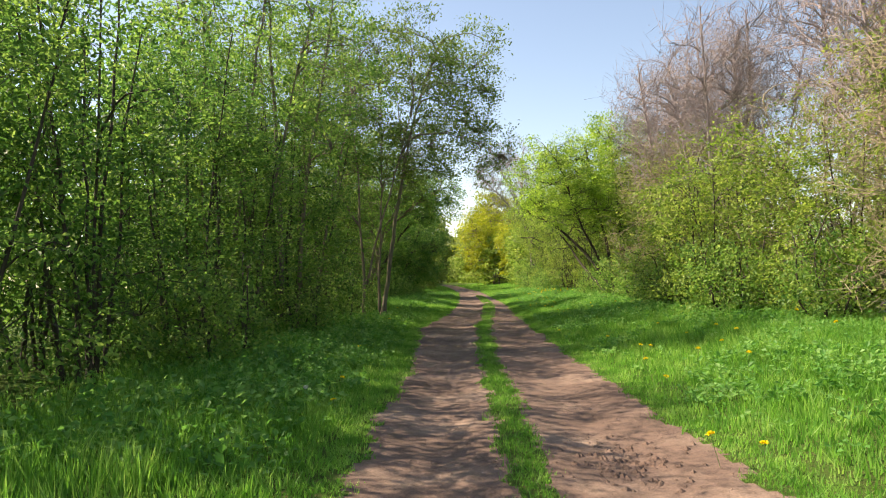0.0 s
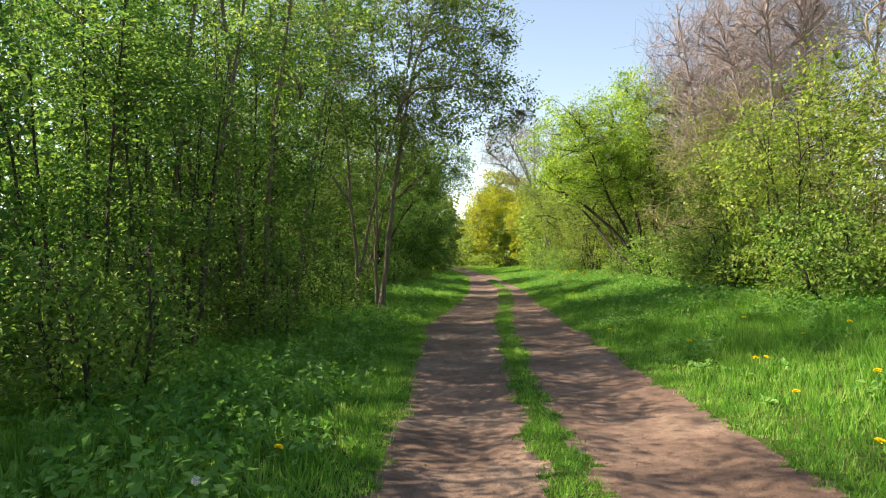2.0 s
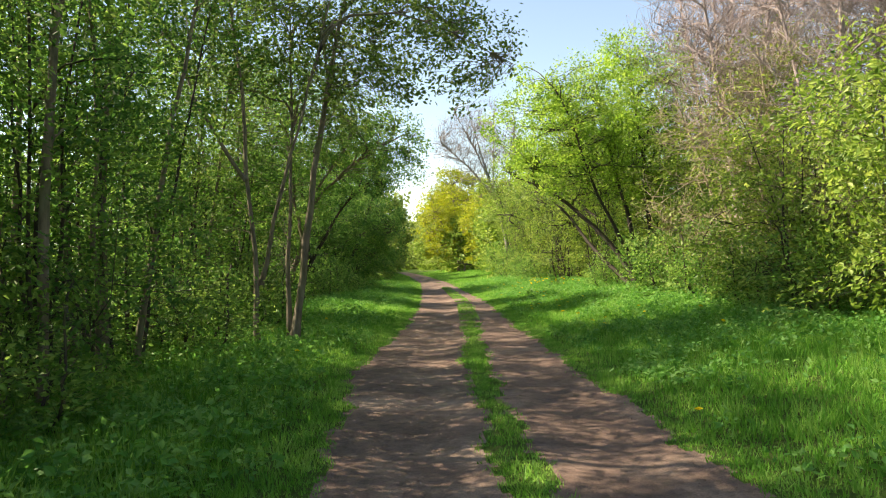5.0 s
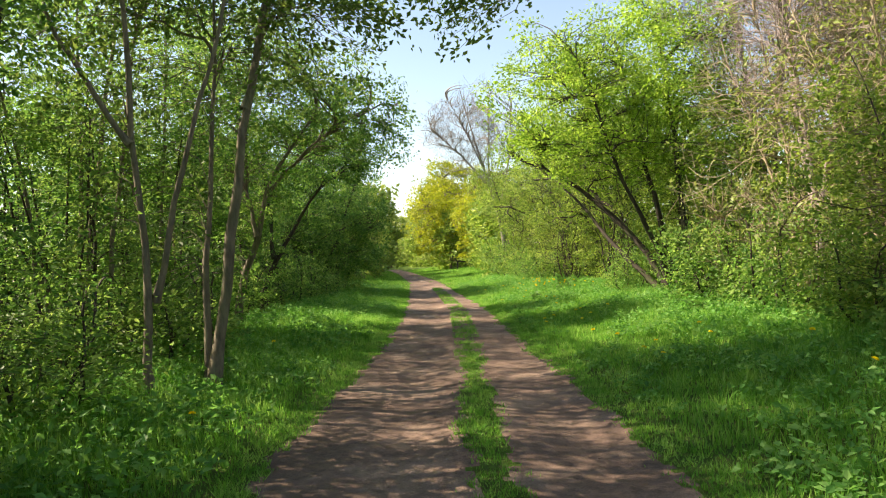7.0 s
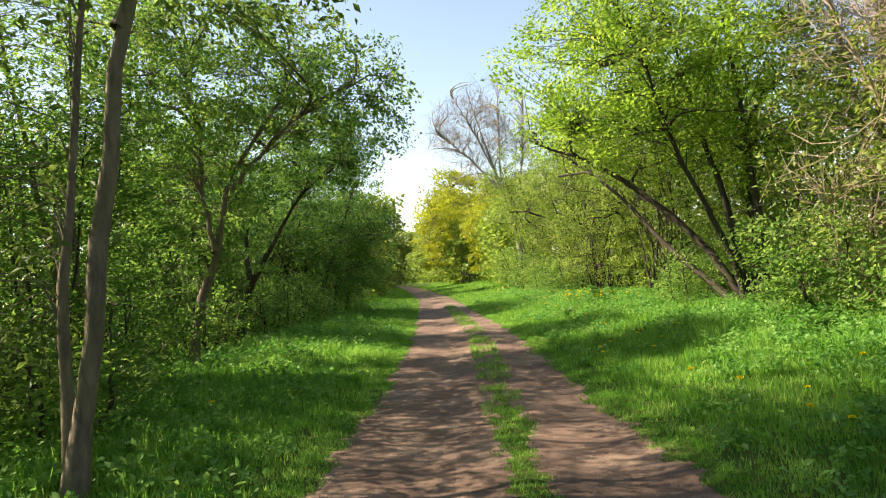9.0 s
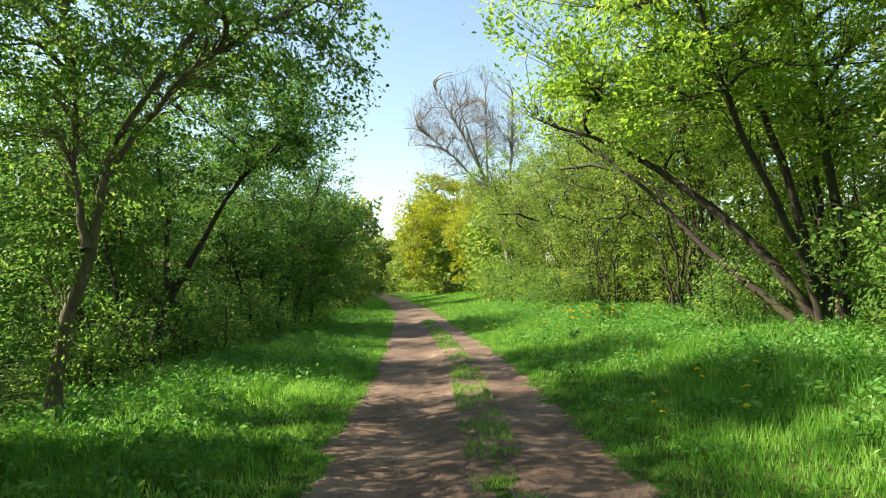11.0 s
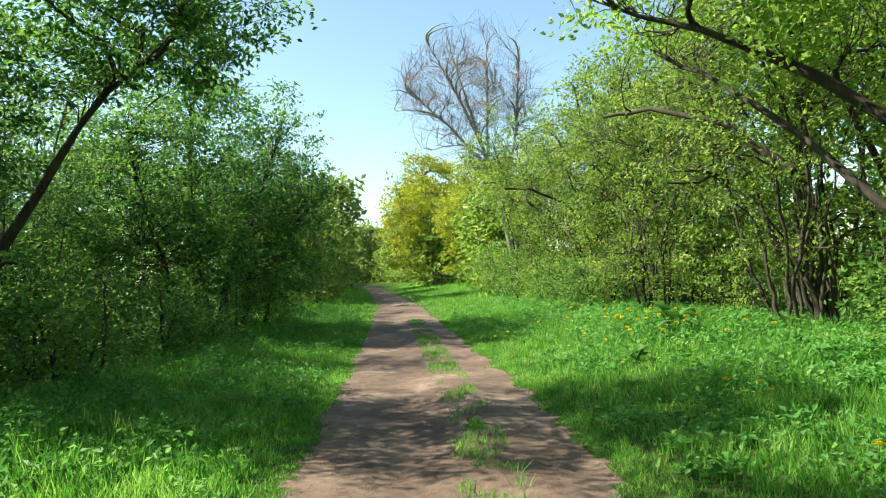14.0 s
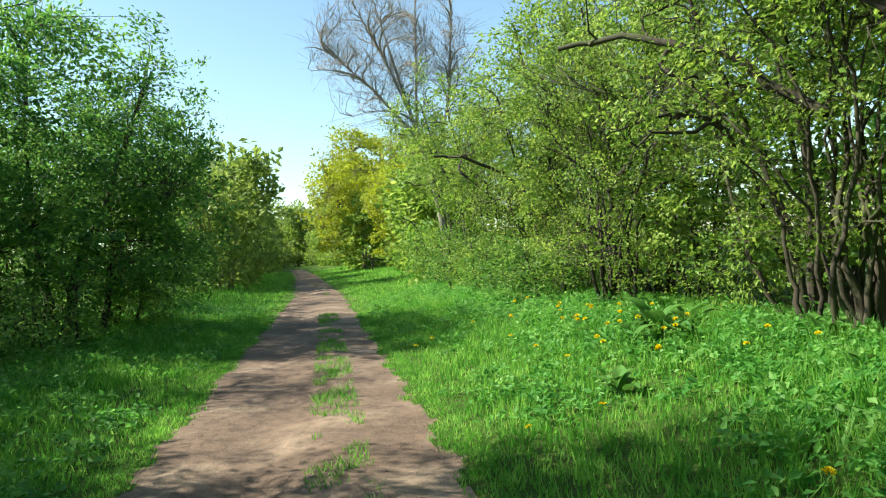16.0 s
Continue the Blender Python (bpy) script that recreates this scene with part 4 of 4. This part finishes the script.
def dandelions():
    rng = np.random.default_rng(71)
    yellow, green, white = plain_mat("dandelion yellow", (0.85, 0.66, 0.01), 0.7), plain_mat("flower stem", (0.10, 0.20, 0.04)), plain_mat("seed down", (0.75, 0.74, 0.70), 0.9)

    def flower(name, label, mat, h, r, ball):
        root = tagged(new(name), label, "flower", "dandelions" if not ball else "")
        p = np.array([[[0, 0, 0], [0.01, 0, h * 0.5], [0.0, 0.01, h]]], float)
        part_np("stalk", *tubes(p, np.full((1, 3), 0.0028), 4), green, root)
        n = 90
        d = unit(rng.normal(size=(n, 3)) + np.array([0, 0, 0.0 if ball else 1.1]))
        d[:, 2] = d[:, 2] if ball else np.abs(d[:, 2]) * 0.55 + 0.05
        tip = np.array([0, 0.01, h]) + d * r * rng.uniform(0.8, 1.05, n)[:, None]
        side = unit(np.cross(d, rng.normal(size=(n, 3)))) * r * 0.13
        foot = np.array([0, 0.01, h]) + d * r * 0.12
        v = np.stack([foot, tip - side, tip + side], 1).reshape(-1, 3)
        part_np("flower_head", v, np.arange(3 * n).reshape(-1, 3), mat, root)
        return root

    proto = flower("dandelion", "yellow dandelion in flower standing in the grass", yellow, 0.24, 0.037, False)
    spots = [(1.95, 5.2), (2.2, 5.0), (3.07, 11.4), (3.3, 11.7), (4.4, 12.9), (4.7, 12.6), (2.44, 15.3), (3.57, 23.0), (3.75, 22.7), (2.7, 9.6), (2.5, 8.3), (2.9, 13.0), (-1.3, 8.6), (-1.15, 7.4), (-1.5, 12.5), (-1.6, 20.5), (-1.7, 25.6),
             (3.4, 28.2), (3.6, 28.6), (4.2, 29.0), (4.4, 28.3), (4.0, 27.6), (3.3, 27.9), (5.0, 29.4)]
    for _ in range(34):
        spots.append((rng.uniform(3.2, 6.6), rng.uniform(8, 46)))
    for _ in range(26):
        spots.append((rng.normal(6.0, 0.8), rng.normal(39.4, 1.5)))
    for i, (x, y) in enumerate(spots):
        m = Matrix.LocRotScale((x, y, float(ground_z(x, y))), Euler((rng.normal() * 0.15, rng.normal() * 0.15, rng.uniform(0, 6))), (1.0, 1.0, rng.uniform(0.7, 1.3) * (1.5 if x > 5 else 1)))
        if i == 0:
            proto.matrix_basis = m
        else:
            keep_scale = proto.scale.copy()
            proto.scale = (1, 1, 1)
            copy_thing(proto, m)
            proto.scale = keep_scale
    clock = flower("dandelion_clock", "round white dandelion seed head in the grass", white, 0.22, 0.03, True)
    clock.location = (-1.55, 7.9, float(ground_z(-1.55, 7.9)))


dandelions()


def docks():
    """Rosettes of broad arching leaves, each leaf by itself."""
    rng = np.random.default_rng(72)
    mat = leaf_mat("dock leaf", (0.03, 0.10, 0.02), (0.07, 0.17, 0.035), (0.13, 0.24, 0.06), 0.25, 0.35, 3.0)
    u, v = np.meshgrid(np.linspace(0, 1, 7), np.linspace(-1, 1, 5), indexing="ij")
    w = 0.17 * np.sin(np.pi * np.clip(u, 0.04, 0.985)) ** 0.7
    base = np.stack([u * 0.75, v * w, 0.42 * np.sin(u * 2.2) * 0.75 + 0.05 * np.abs(v) * w / 0.17 + 0.012 * np.sin(u * 19) * v], -1).reshape(-1, 3)
    q = np.array([(i * 5 + j, i * 5 + j + 1, i * 5 + j + 6, i * 5 + j + 5) for i in range(6) for j in range(4)])
    me = mesh_np("leaf", base, np.concatenate([q[:, [0, 1, 2]], q[:, [0, 2, 3]]]), mat, True)
    for x, y, n, s in ((6.35, 38.9, 24, 1.15), (5.95, 38.6, 14, 0.8), (6.9, 39.2, 14, 0.9), (4.9, 36.9, 12, 0.55), (6.2, 27.2, 14, 0.75), (6.6, 29.5, 12, 0.7), (7.0, 16.0, 14, 0.8), (6.6, 35.6, 12, 0.7), (7.5, 37.2, 10, 0.7), (-2.0, 24.0, 10, 0.55)):
        root = tagged(new("dock_plant"), "clump of broad dark-green dock leaves in the grass", "plant", "dock plants")
        root.location = (x, y, float(ground_z(x, y)))
        for k in range(n):
            leaf = new("leaf", me)
            leaf.parent = root
            leaf.matrix_basis = Matrix.LocRotScale((rng.normal() * 0.05, rng.normal() * 0.05, 0), Euler((0, rng.uniform(-0.7, 0.25), k * 2.4 + rng.uniform(-0.3, 0.3))), (s * 0.72 * rng.uniform(0.6, 1.1),) * 3)


docks()


def clods():
    """Crumbs of earth and small stones on the track, thickest where it is churned."""
    rng = np.random.default_rng(73)
    oct_v = np.array([[1, 0, 0], [0, 1, 0], [-1, 0, 0], [0, -1, 0], [0, 0, 1], [0, 0, -0.6]], float)
    oct_t = np.array([[0, 1, 4], [1, 2, 4], [2, 3, 4], [3, 0, 4], [1, 0, 5], [2, 1, 5], [3, 2, 5], [0, 3, 5]])
    x = np.concatenate([rng.uniform(-0.9, 3.2, 5200), rng.normal(1.35, 0.17, 150)])
    y = np.concatenate([rng.uniform(3, 45, 5200), rng.normal(5.6, 0.3, 150)])
    k = bare(x, y) > -0.03
    x, y = x[k], y[k]
    big = np.abs(y - 5.6) + np.abs(x - 1.35) < 1.1
    r = np.where(big, rng.uniform(0.006, 0.032, len(x)), rng.uniform(0.003, 0.012, len(x)))
    sc = r[:, None, None] * rng.uniform(0.6, 1.4, (len(x), 6, 3)) * np.array([1.2, 1.2, 0.7])
    v = oct_v[None] * sc + np.stack([x, y, ground_z(x, y)], 1)[:, None]
    t = oct_t[None] + 6 * np.arange(len(x))[:, None, None]
    tagged(new("clods", mesh_np("clods", v.reshape(-1, 3), t.reshape(-1, 3), M_TRACK)), "crumbs of earth and small stones on the track", "earth", kind="stuff")


clods()
